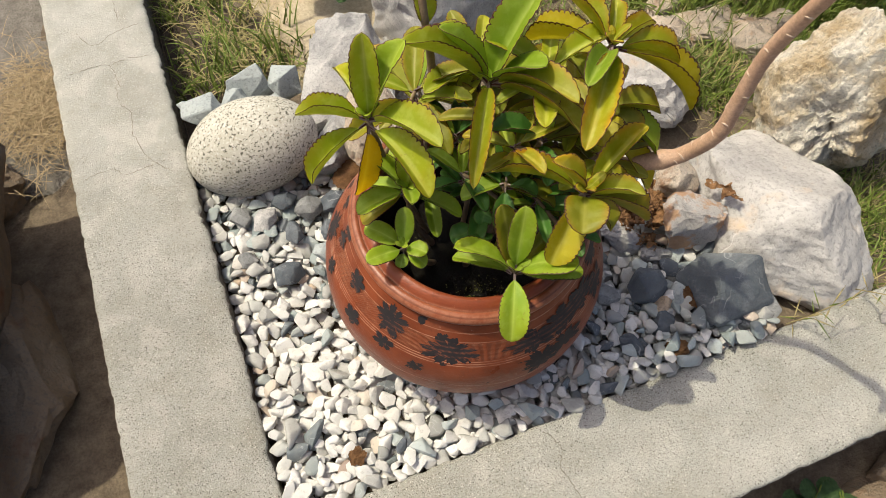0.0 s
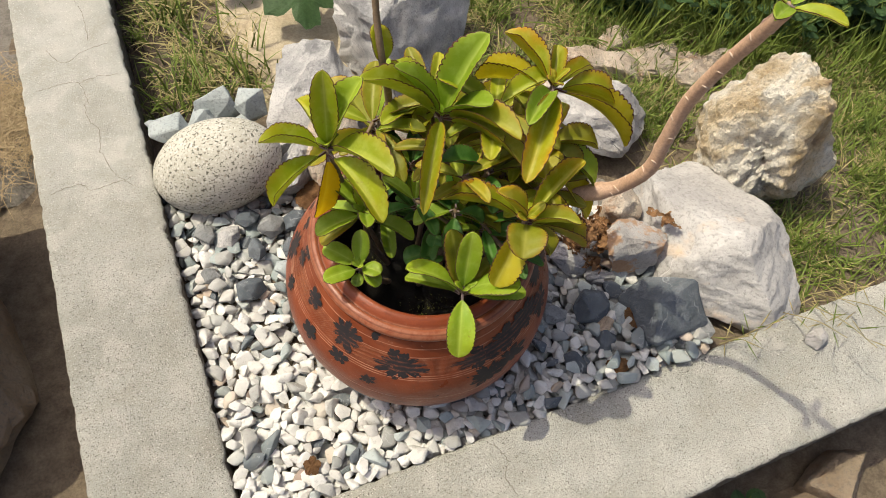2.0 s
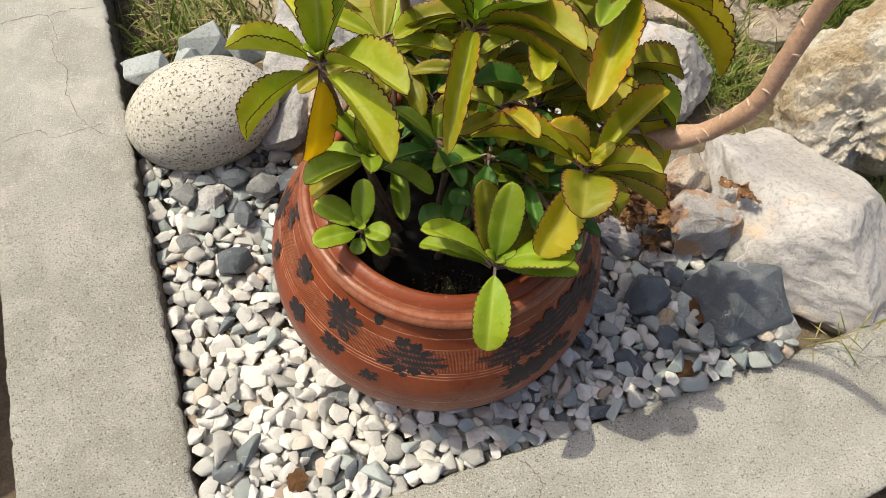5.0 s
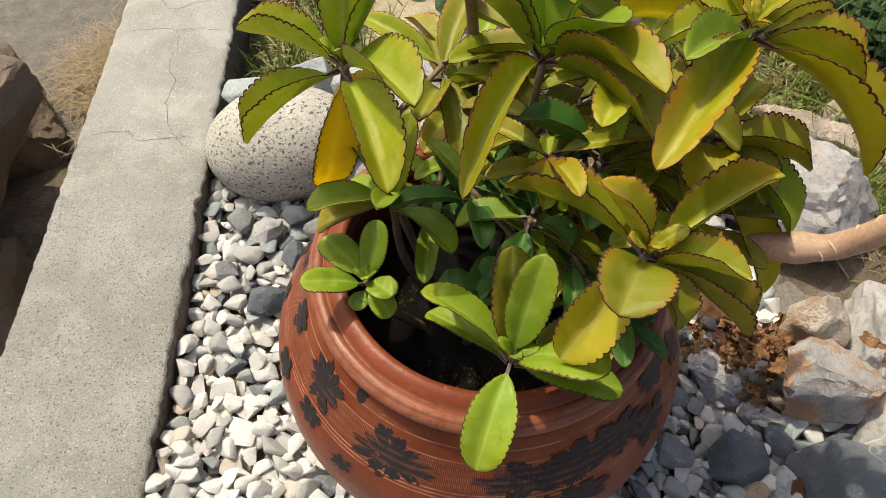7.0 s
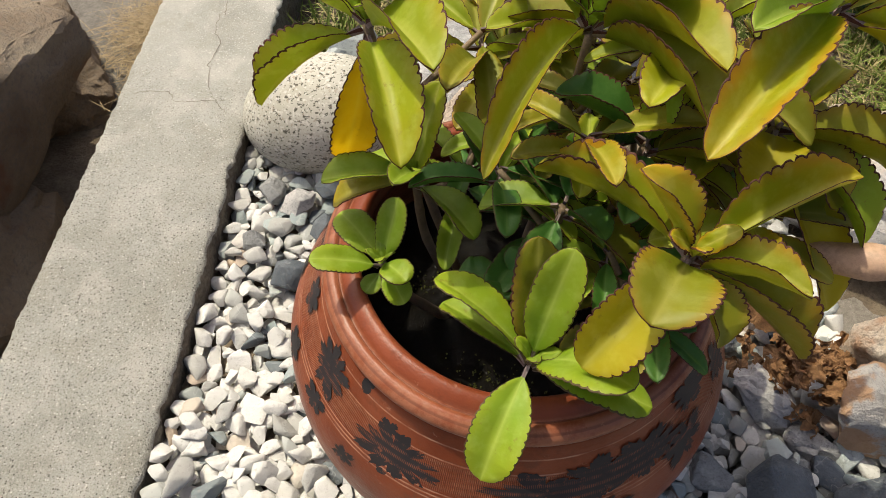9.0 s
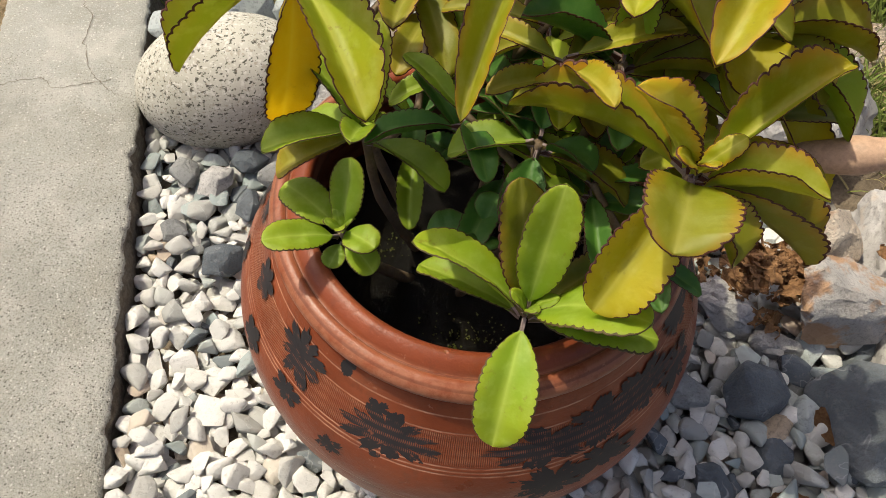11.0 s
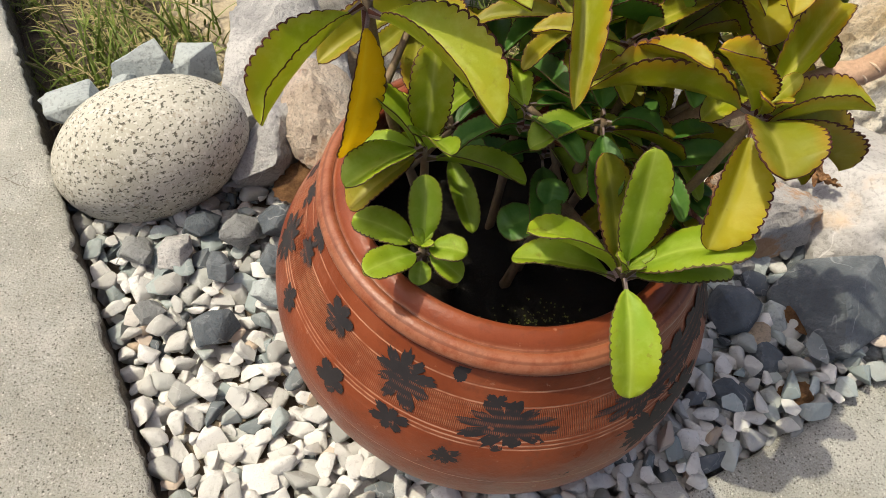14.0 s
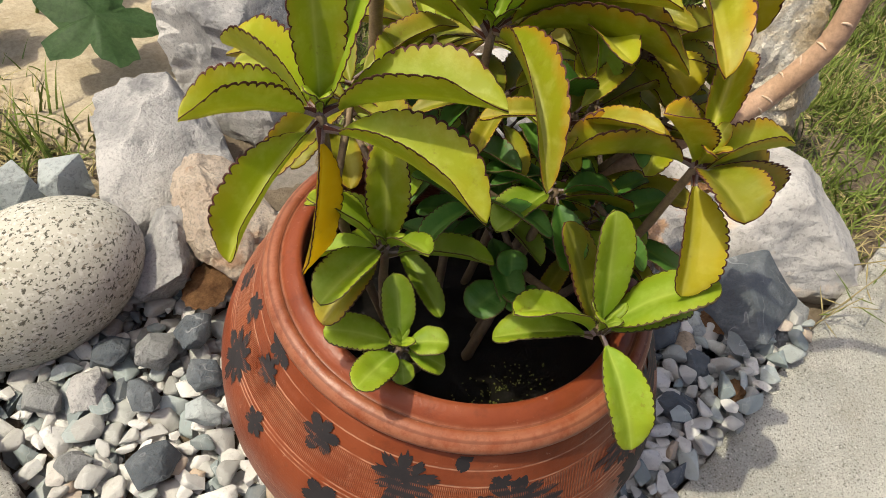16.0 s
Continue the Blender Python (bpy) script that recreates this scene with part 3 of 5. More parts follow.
def spread(a, b, n, far_lo, far_hi):
    """Even steps from a to b, then wide steps out to the far ends."""
    mid = [a + (b - a) * i / n for i in range(n + 1)]
    lo = [far_lo, far_lo * 0.3 + a * 0.7, a - 1.0] if far_lo < a - 1 else []
    hi = [b + 1.0, far_hi * 0.3 + b * 0.7, far_hi] if far_hi > b + 1 else []
    return lo + mid + hi


LOW_Z = -0.24


def earth_height(x, y):
    inside = x > -0.1 and y > 0.18
    z = ground_height(x, y) if inside else LOW_Z + 0.02 * noise.noise(Vector((x * 4, y * 4, 9)))
    return z


def steps_with(values, cut):
    out = sorted(set(values) | {cut - 0.002, cut + 0.002})
    return out


gx = steps_with(spread(-1.2, 2.6, 76, -400, 400), -0.1)
gy = steps_with(spread(-0.6, 2.8, 68, -400, 400), 0.18)
sheet("ground", gx, gy, earth_height, M_EARTH, "brown bare garden earth with dry patches", "ground")


sheet("dry_ground", [-1.6 + 1.395 * i / 40 for i in range(41)], [1.16 + 1.6 * i / 44 for i in range(45)], lambda x, y: LOW_Z + 0.012 - 0.3 * max(0.0, 1.24 - y) + 0.012 * noise.noise(Vector((x * 7, y * 7, 3))) + 0.004 * noise.noise(Vector((x * 30, y * 30, 3))), M_DRY, "pale grey dry compacted ground beside the kerb", "ground")
def sand_height(x, y):
    d = max(abs(x - 0.46) / 0.26, abs(y - 1.42) / 0.36) + 0.18 * noise.noise(Vector((x * 11, y * 11, 6)))
    return ground_height(x, y) + 0.022 - 0.22 * max(0.0, d - 0.80) + 0.006 * noise.noise(Vector((x * 9, y * 9, 2)))


# dark earth strip; its colour also deepens the shade of the ditch
sheet("soil_strip", [0.004 + 0.10 * i / 14 for i in range(15)], [1.0 + 1.1 * i / 60 for i in range(61)], lambda x, y: ground_height(x, y) + 0.010 - 0.35 * max(0.0, x - 0.075) + 0.008 * noise.noise(Vector((x * 25, y * 25, 5))), M_DARK_EARTH, "dark earth along the kerb foot, with ditch shade in its colour", "earth")
sheet("sand_patch", [0.17 + 0.58 * i / 44 for i in range(45)], [1.02 + 0.80 * i / 46 for i in range(47)], sand_height, M_SAND, "pale yellow sandy soil patch behind rocks", "sand")


def kerb_swell(x, y, seed):
    """How far the top of a kerb lies above its level, by the kerb's own axes."""
    return 0.0022 * noise.noise(Vector((x * 8, y * 8, seed))) + 0.0006 * noise.noise(Vector((x * 60, y * 60, seed)))


def kerb(name, length, width, depth, at, turn, label, seed, rough_side, mat):
    """A cast concrete kerb swept along its length: chipped upper edges, rough sides. Its local x runs along it, y across it."""
    bm = bmesh.new()
    section = [(0.0, -depth)] + [(0.0, -depth * (1 - k / 9) ** 1.6 - 0.006) for k in range(1, 10)]
    section += [(0.0012, -0.003), (0.004, -0.0008)]
    section += [(0.004 + (width - 0.008) * k / 16, 0.0) for k in range(1, 16)]
    section += [(width - 0.004, -0.0008), (width - 0.0012, -0.003)]
    section += [(width, -0.006 - depth * (k / 9) ** 1.6) for k in range(0, 9)] + [(width, -depth)]
    near = [0.0045 * i for i in range(0, 460)]
    xs = near + [near[-1] + (length - near[-1]) * (k / 14) for k in range(1, 15)]
    rows = []
    for x in xs:
        row = []
        for y, z in section:
            q = Vector((x * 30 + seed * 7, y * 30, z * 30))
            dy, dz = 0.0, 0.0
            inner, outer = y < 0.0045, y > width - 0.0045
            if inner or outer:
                s = 1 if inner else -1
                amp = rough_side if inner else 0.6
                bite = max(0.0, noise.fractal(Vector((x * 26 + seed, z * 20, 3.0 * s)), 0.8, 2.0, 3)) * 0.0055 * amp + 0.004 * amp * max(0.0, noise.fractal(Vector((x * 90 + seed, z * 60, 8.0 * s)), 0.7, 2.0, 2))
                dy = s * (bite + 0.0022 * amp * noise.fractal(q * 3.2, 0.7, 2.0, 3))
                if z > -0.007:
                    dz = -0.0035 * max(0.0, noise.fractal(Vector((x * 70, seed, 5.0 * s)), 0.7, 2.0, 3))
            else:
                dz = kerb_swell(x, y, seed)
            row.append(bm.verts.new((x, y + dy, z + dz)))
        rows.append(row)
    for r0, r1 in zip(rows, rows[1:]):
        for k in range(len(section) - 1):
            bm.faces.new((r0[k], r0[k + 1], r1[k + 1], r1[k]))
    bm.faces.new(rows[0])
    bm.faces.new(rows[-1][::-1])
    bmesh.ops.recalc_face_normals(bm, faces=bm.faces)
    for f in bm.faces:
        c = f.calc_center_median()
        f.material_index = 1 if c.z < -0.007 and (c.y < 0.03 or c.y > width - 0.03) else 0
    ob = thing(name, bm, [mat, M_AGGREGATE], label, "kerb", kind="structure", smooth=True)
    ob.matrix_world = pose(*at, 0, 0, turn)
    return ob


# side kerb: local x along +y, inner face at x = 0; front kerb: local x along +x, inner face at y = 0.288
side_kerb = kerb("kerb_side", 5.2, 0.198, 0.30, (0.0, -0.2, 0.0), 90, "weathered grey concrete kerb with fine cracks", 3, 1.0, M_CONC)
front_kerb = kerb("kerb_front", 4.4, 0.202, 0.30, (0.001, 0.086, 0.0), 0, "rough pale concrete kerb with a chipped inner edge", 8, 0.6, M_CONC_PALE)


def crack(parent, pts, seed, width=0.0013):
    """A hairline crack filled with dirt, a thin ragged strip lying on the concrete."""
    rng = random.Random(seed)
    line = spline([Vector((x, y, 0)) for x, y in pts], 9)
    bm = bmesh.new()
    prev = None
    for i, p in enumerate(line):
        d = (line[min(i + 1, len(line) - 1)] - line[max(0, i - 1)]).normalized()
        s = Vector((-d.y, d.x, 0)) * width * rng.uniform(0.15, 0.6)
        p = p + Vector((rng.gauss(0, 0.0011), rng.gauss(0, 0.0011), 0))
        q = parent.matrix_world.inverted() @ p
        p.z = kerb_swell(q.x, q.y, 3 if parent is side_kerb else 8) + 0.0007
        cur = (bm.verts.new(p - s), bm.verts.new(p + s))
        if prev:
            bm.faces.new((prev[0], prev[1], cur[1], cur[0]))
        prev = cur
    ob = part("crack", bm, M_CRACK, parent)
    ob.matrix_parent_inverse = parent.matrix_world.inverted()
    return ob


crack(front_kerb, [(0.382, 0.276), (0.393, 0.262), (0.398, 0.238), (0.384, 0.218), (0.391, 0.193), (0.397, 0.150), (0.41, 0.11)], 1, 0.0016)
crack(side_kerb, [(-0.141, 1.324), (-0.115, 1.279), (-0.074, 1.30), (-0.022, 1.312)], 2)
crack(side_kerb, [(-0.091, 1.158), (-0.089, 1.114), (-0.076, 1.087), (-0.079, 1.033), (-0.065, 0.976)], 3)
crack(side_kerb, [(-0.173, 1.217), (-0.129, 1.221), (-0.093, 1.215), (-0.084, 1.156)], 4)
crack(side_kerb, [(-0.176, 0.965), (-0.127, 0.97), (-0.106, 0.95), (-0.041, 0.958)], 5)

crack(side_kerb, [(-0.093, 1.215), (-0.060, 1.222), (-0.018, 1.219)], 6)
crack(side_kerb, [(-0.065, 0.976), (-0.052, 0.955), (-0.030, 0.930)], 7)
crack(side_kerb, [(-0.060, 1.330), (-0.058, 1.40), (-0.070, 1.46)], 9, 0.0010)

# ---- terracotta pot ----
PX, PY = 0.357, 0.537
POT_PROFILE = [(0.0, -0.03)]
for _i in range(16):      # lower wall
    _z = -0.03 + 0.15 * _i / 16
    POT_PROFILE.append((0.2058 * math.sqrt(1 - ((0.12 - _z) / 0.169) ** 2), _z))
for _p in spline([Vector((r, 0, z)) for r, z in ((0.2058, 0.12), (0.2040, 0.14), (0.1980, 0.16), (0.1885, 0.18), (0.1765, 0.20), (0.1660, 0.22), (0.1612, 0.230))], 3):
    POT_PROFILE.append((_p.x, _p.z))
SHOULDER = len(POT_PROFILE)
# the lip: an undercut, a worn bead, a groove, then a collar sloping up to the mouth
POT_PROFILE += [(0.1594, 0.2318), (0.1586, 0.2332), (0.1592, 0.2345), (0.1615, 0.2358), (0.1636, 0.2382), (0.1642, 0.2415), (0.1630, 0.2450), (0.1598, 0.2482), (0.1555, 0.2500), (0.1522, 0.2502),
                (0.1510, 0.2482), (0.1500, 0.2478), (0.1490, 0.2500), (0.1462, 0.2532), (0.1425, 0.2556), (0.1388, 0.2570), (0.1360, 0.2572), (0.1338, 0.2560), (0.1324, 0.2535), (0.1318, 0.2490), (0.132, 0.238), (0.133, 0.225), (0.145, 0.19), (0.15, 0.15), (0.13, 0.12), (0.0, 0.12)]


def lathe(profile, segs=96):
    bm = bmesh.new()
    prof = [Vector((r, 0, z)) for r, z in profile]
    rings = []
    for p in prof:
        if p.x < 1e-4:
            rings.append([bm.verts.new((0, 0, p.z))])
        else:
            w = 0.0010 * math.sin(p.z * 90)
            rings.append([bm.verts.new(((p.x + 0.0008 * math.sin(3 * a + 1) + w * 0.3) * math.cos(a), (p.x + 0.0008 * math.sin(3 * a + 1) + w * 0.3) * math.sin(a), p.z)) for a in (2 * math.pi * k / segs for k in range(segs))])
    for r0, r1 in zip(rings, rings[1:]):
        for k in range(segs):
            a, b = r0[k % len(r0)], r0[(k + 1) % len(r0)]
            c, d = r1[(k + 1) % len(r1)], r1[k % len(r1)]
            vs = []
            for v in (a, b, c, d):
                if v not in vs:
                    vs.append(v)
            if len(vs) > 2:
                bm.faces.new(vs)
    bmesh.ops.recalc_face_normals(bm, faces=bm.faces)
    return bm


M_CLAY = terracotta_mat()
pot = empty("flower_pot", "round red terracotta pot painted with black flowers", "flower pot", (PX, PY, 0))
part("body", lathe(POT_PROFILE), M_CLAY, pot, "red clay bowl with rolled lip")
PROF = [p for p in spline([Vector((r, 0, z)) for r, z in POT_PROFILE[1:SHOULDER]], 4)]
PROF_S = [0.0]
for _a, _b in zip(PROF, PROF[1:]):
    PROF_S.append(PROF_S[-1] + (_b - _a).length)


def on_pot(ang, z_start, du, dv):
    """A point on the pot's outside: du metres round and dv metres up the wall from (angle, height)."""
    i0 = min(range(4, len(PROF)), key=lambda i: abs(PROF[i].z - z_start))
    s = PROF_S[i0] + dv
    i = max(1, min(len(PROF) - 1, next((k for k, v in enumerate(PROF_S) if v >= s), len(PROF) - 1)))
    f = (s - PROF_S[i - 1]) / max(1e-6, PROF_S[i] - PROF_S[i - 1])
    p = PROF[i - 1].lerp(PROF[i], max(0, min(1, f)))
    t = (PROF[i] - PROF[i - 1]).normalized()
    n = Vector((t.z, 0, -t.x))
    p = p + n * 0.0006
    a = ang + du / PROF[i0].x
    return Vector((p.x * math.cos(a), p.x * math.sin(a), p.z))


def flower(ang, z, size, petals, seed, ragged=0.15, squash=1.0):
    """A painted flower: a disc with a petalled outline, laid on the wall."""
    rng = random.Random(seed)
    bm = bmesh.new()
    rings = []
    ph = rng.uniform(0, 6)
    outl = []
    long_ = [rng.uniform(1 - 2.2 * ragged, 1.0) for _ in range(petals)]
    n = 132
    for k in range(n):
        t = 2 * math.pi * k / n + ph
        q = petals * t / (2 * math.pi)
        lob = abs(math.sin(math.pi * q)) ** 0.55
        r = (0.45 + 0.55 * lob) * long_[int(q) % petals]
        outl.append(size * r * (1 + 0.75 * ragged * rng.uniform(-1, 1) + 0.04 * rng.uniform(-1, 1)))
    c = bm.verts.new(on_pot(ang, z, 0, 0))
    for f in (0.25, 0.5, 0.75, 1.0):
        rings.append([bm.verts.new(on_pot(ang, z, outl[k] * f * math.cos(2 * math.pi * k / n), squash * outl[k] * f * math.sin(2 * math.pi * k / n))) for k in range(n)])
    for k in range(n):
        bm.faces.new((c, rings[0][k], rings[0][(k + 1) % n]))
    for r0, r1 in zip(rings, rings[1:]):
        for k in range(n):
            bm.faces.new((r0[k], r1[k], r1[(k + 1) % n], r0[(k + 1) % n]))
    bmesh.ops.recalc_face_normals(bm, faces=bm.faces)
    return part("painted_flower", bm, M_PAINT, pot, "faded black painted flower")


# black slip flowers round the shoulder: angle, height, size, petals, raggedness, squash
FRONT_FLOWERS = [
    (-2.585, 0.203, 0.032, 9, 0.16, 0.95), (-2.98, 0.205, 0.018, 6, 0.08, 1.0), (-2.87, 0.162, 0.019, 5, 0.08, 0.9),
    (-2.57, 0.166, 0.017, 6, 0.14, 0.9), (-2.32, 0.153, 0.016, 6, 0.2, 0.8), (-2.10, 0.190, 0.046, 11, 0.14, 0.55),
    (-1.947, 0.223, 0.023, 5, 0.2, 0.7), (-1.825, 0.153, 0.031, 10, 0.20, 0.9), (-2.11, 0.165, 0.015, 5, 0.2, 0.7),
    (-2.34, 0.227, 0.009, 2, 0.1, 1.5), (-2.16, 0.207, 0.012, 5, 0.2, 0.8)]
SIDE_FLOWERS = [
    (2.567, 0.212, 0.018, 6, 0.12, 1.1), (2.905, 0.226, 0.016, 6, 0.10, 1.1), (2.712, 0.176, 0.029, 9, 0.15, 1.1),
    (3.005, 0.167, 0.018, 6, 0.15, 0.9), (2.912, 0.206, 0.017, 7, 0.15, 1.0), (2.25, 0.224, 0.016, 6, 0.15, 0.9),
    (2.33, 0.190, 0.016, 5, 0.15, 1.0), (-1.47, 0.190, 0.060, 9, 0.2, 0.36), (-1.22, 0.160, 0.034, 7, 0.2, 0.6),
    (-0.98, 0.195, 0.062, 9, 0.2, 0.40), (-1.44, 0.151, 0.038, 8, 0.2, 0.6), (-1.22, 0.195, 0.046, 8, 0.2, 0.5), (-0.63, 0.212, 0.036, 7, 0.2, 0.6), (-0.75, 0.180, 0.030, 7, 0.2, 0.8), (-0.35, 0.19, 0.028, 7, 0.2, 0.9)]
for _k, (_ang, _z, _s, _n, _rg, _sq) in enumerate(FRONT_FLOWERS + SIDE_FLOWERS):
    flower(_ang, _z, _s, _n, 300 + _k, _rg, _sq)

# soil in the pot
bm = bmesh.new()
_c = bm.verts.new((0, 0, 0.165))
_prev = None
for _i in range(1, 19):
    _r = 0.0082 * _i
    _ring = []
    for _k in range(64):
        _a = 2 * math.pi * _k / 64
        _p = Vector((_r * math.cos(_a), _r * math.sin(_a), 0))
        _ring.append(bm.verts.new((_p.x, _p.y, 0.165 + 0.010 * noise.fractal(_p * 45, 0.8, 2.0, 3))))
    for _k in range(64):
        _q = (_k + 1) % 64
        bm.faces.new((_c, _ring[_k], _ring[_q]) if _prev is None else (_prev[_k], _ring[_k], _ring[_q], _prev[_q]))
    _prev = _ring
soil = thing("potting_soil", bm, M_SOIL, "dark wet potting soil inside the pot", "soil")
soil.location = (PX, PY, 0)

_mr = random.Random(88)
_vs, _fs = [], []
for _k in range(170):
    _cx, _cy, _sp = ((0.334, 0.462, 0.016), (0.286, 0.553, 0.012), (0.352, 0.450, 0.020))[_k % 3]
    _x, _y, _h = _mr.gauss(_cx, _sp), _mr.gauss(_cy, _sp * 0.6), _mr.uniform(0.0006, 0.0015)
    if math.hypot(_x - PX, _y - PY) > 0.128:
        continue
    _z = 0.166 + 0.010 * noise.fractal(Vector((_x - PX, _y - PY, 0)) * 45, 0.8, 2.0, 3)
    _n, _t = len(_vs), _mr.uniform(0, 6.28)
    _vs += [(_x + _h * math.cos(_t + q * 2.09), _y + _h * math.sin(_t + q * 2.09), _z) for q in range(3)] + [(_x, _y, _z + _h * 1.6)]
    _fs += [(_n, _n + 1, _n + 3), (_n + 1, _n + 2, _n + 3), (_n + 2, _n, _n + 3)]
_me = bpy.data.meshes.new("moss")
_me.from_pydata(_vs, [], _fs)
_me.materials.append(M_MOSS)
tagged(new("moss", _me), "sparse yellow-green moss specks on wet soil", "moss", kind="stuff")

# ---- egg stone ----
bm = bmesh.new()
bmesh.ops.create_icosphere(bm, subdivisions=5, radius=1.0)
for v in bm.verts:
    p = v.co
    k = 1 + 0.02 * noise.noise(p * 1.5) + 0.004 * noise.noise(p * 8)
    v.co = Vector((p.x * 0.122 * k, p.y * 0.086 * k * (1 - 0.06 * p.x), p.z * 0.084 * k * (1 - 0.06 * p.x)))
egg = thing("egg_stone", bm, M_GRANITE, "smooth egg-shaped pale granite stone with dark speckles", "stone")
egg.matrix_world = pose(0.1155, 0.918, 0.022, 0, -21, -12)

# ---- rocks ----
rock("boulder", (0.922, 0.464, -0.002), (0.166, 0.240, 0.106), (0, 5, 12), 11, M_WHITE_ROCK, "large pale grey-white limestone boulder", cuts=12, sub=6, rough=0.08, fine=0.022, chips=25)
rock("boulder", (1.135, 0.605, 0.06), (0.122, 0.135, 0.190), (0, 0, 15), 29, M_CREAM_ROCK, "cream limestone boulder with a dark hollow in the grass", cuts=9, sub=6, rough=0.12, fine=0.06, deep=0.56, chips=14, dents=[((-0.80, -0.35, 0.30), 0.42, 0.17), ((-0.62, -0.60, -0.02), 0.36, 0.18), ((-0.45, -0.75, -0.25), 0.34, 0.16)])
rock("stone", (0.765, 0.505, 0.045), (0.072, 0.05, 0.062), (5, 10, 10), 31, M_ORANGE_ROCK, "grey stone with an orange rust stain", "stone", cuts=8, chips=14, rough=0.13, fine=0.065, deep=0.45)
chunk((0.758, 0.380, 0.010), (0.086, 0.076, 0.084), (14, 20, 30), 33, M_BLUE_ROCK, "dark blue-grey slate stone beside the kerb", corners=10)
# the lighter side of the slate above, added as a paler stone of its own
chunk((0.806, 0.332, 0.000), (0.034, 0.040, 0.034), (0, 20, 20), 39, M_SLATE_PALE, "lighter side of the dark slate, built as a separate grey stone")
chunk((0.648, 0.430, 0.008), (0.042, 0.036, 0.032), (0, 12, 40), 41, M_BLUE_ROCK, "small dark blue-grey slate stone on the gravel")
rock("boulder", (0.332, 1.03, -0.022), (0.135, 0.185, 0.084), (6, -6, -24), 43, M_GREY_ROCK, "grey veined marble boulder behind the pot", cuts=9, sub=5, rough=0.10, fine=0.05, deep=0.42, chips=14)
rock("boulder", (0.565, 1.165, 0.0), (0.215, 0.17, 0.165), (0, 0, -20), 47, M_GREY_ROCK, "wide grey marble slab rock", cuts=9, sub=5, rough=0.08, fine=0.045, deep=0.42, chips=10)
rock("boulder", (0.335, 0.885, -0.005), (0.068, 0.105, 0.090), (6, -12, -15), 49, M_PEACH_ROCK, "peach-coloured sandstone rock behind the pot", cuts=8, sub=5, rough=0.10, fine=0.05, chips=16)
rock("boulder", (0.248, 0.880, -0.003), (0.054, 0.074, 0.066), (4, -8, -30), 50, M_GREY_ROCK, "rough grey marble rock beside the egg-shaped stone", cuts=10, sub=5, rough=0.10, fine=0.05, deep=0.45, chips=18)
rock("boulder", (0.838, 0.800, 0.012), (0.165, 0.11, 0.10), (0, 0, -43), 53, M_WHITE_ROCK, "rough white limestone rock behind the pot", cuts=9, sub=5, rough=0.14, fine=0.06, deep=0.45, chips=18)
shard((0.050, 1.040, 0.008), (0.050, 0.042, 0.036), (-20, 16, 20), 61)
shard((0.082, 1.030, -0.004), (0.026, 0.030, 0.024), (20, -30, 70), 64)
shard((0.026, 1.075, -0.012), (0.024, 0.022, 0.018), (10, 30, 10), 63)
shard((0.148, 1.062, 0.016), (0.058, 0.028, 0.042), (-22, -6, 10), 67)
shard((0.206, 1.048, 0.012), (0.038, 0.024, 0.042), (-26, 12, -20), 68)
shard((0.112, 1.046, 0.004), (0.036, 0.026, 0.032), (-18, -14, -15), 66)
shard((0.176, 1.022, -0.004), (0.034, 0.022, 0.022), (-12, 10, 30), 70)
rock("boulder", (-0.550, 0.935, -0.03), (0.31, 0.37, 0.19), (0, -4, 6), 71, M_BROWN_ROCK, "brown weathered boulder overhanging beside the kerb", cuts=10, sub=5, rough=0.05, fine=0.025, chips=16)
rock("boulder", (-0.52, 1.21, -0.19), (0.19, 0.19, 0.13), (0, 0, 10), 72, M_BROWN_ROCK, "low brown boulder leaning on a larger one", cuts=10, sub=5, rough=0.12, fine=0.05, chips=12)
rock("boulder", (-0.42, 0.72, -0.24), (0.13, 0.22, 0.14), (0, 0, 0), 75, M_BROWN_ROCK, "low reddish-brown boulder in deep shade", cuts=9, sub=4, rough=0.2)
# unseen boulder, added to throw shade on the ground outside the kerb
rock("boulder", (-0.73, 0.28, 0.05), (0.34, 0.40, 0.44), (0, 0, 4), 77, M_BROWN_ROCK, "tall brown boulder added out of view to shade the ground by the kerb", cuts=9, sub=5, rough=0.12)
rock("boulder", (0.93, -0.04, -0.22), (0.09, 0.08, 0.07), (0, 0, 40), 79, M_BROWN_ROCK, "brown stone on the ground below the kerb", cuts=9, sub=4, rough=0.1)
rock("boulder", (1.03, 0.02, -0.20), (0.08, 0.06, 0.07), (0, 0, 10), 80, M_BROWN_ROCK, "brown stone on the ground below the kerb", cuts=9, sub=4, rough=0.1)
for _k, (_x, _y, _a, _s) in enumerate(((0.955, 1.005, -20, 1.0), (1.035, 0.950, -35, 0.9), (1.115, 0.960, 5, 1.2), (1.185, 0.895, -30, 1.0), (1.265, 0.905, 10, 0.8), (1.06, 1.03, 15, 0.8))):
    rock("stone", (_x, _y, -0.038), (0.078 * _s, 0.050 * _s, 0.032), (6 * _k - 14, 8, _a), 81 + 100 * _k, M_PEACH_ROCK, "flat pale sandstone half buried in the grass", "stone", cuts=9, sub=4, rough=0.12, fine=0.07, group="edging stones in the lawn", chips=12)
rock("stone", (1.005, 0.235, 0.010), (0.022, 0.018, 0.016), (0, 0, 20), 83, M_WHITE_ROCK, "small rough white stone on the kerb", "stone", cuts=8, sub=3, rough=0.25, fine=0.12)
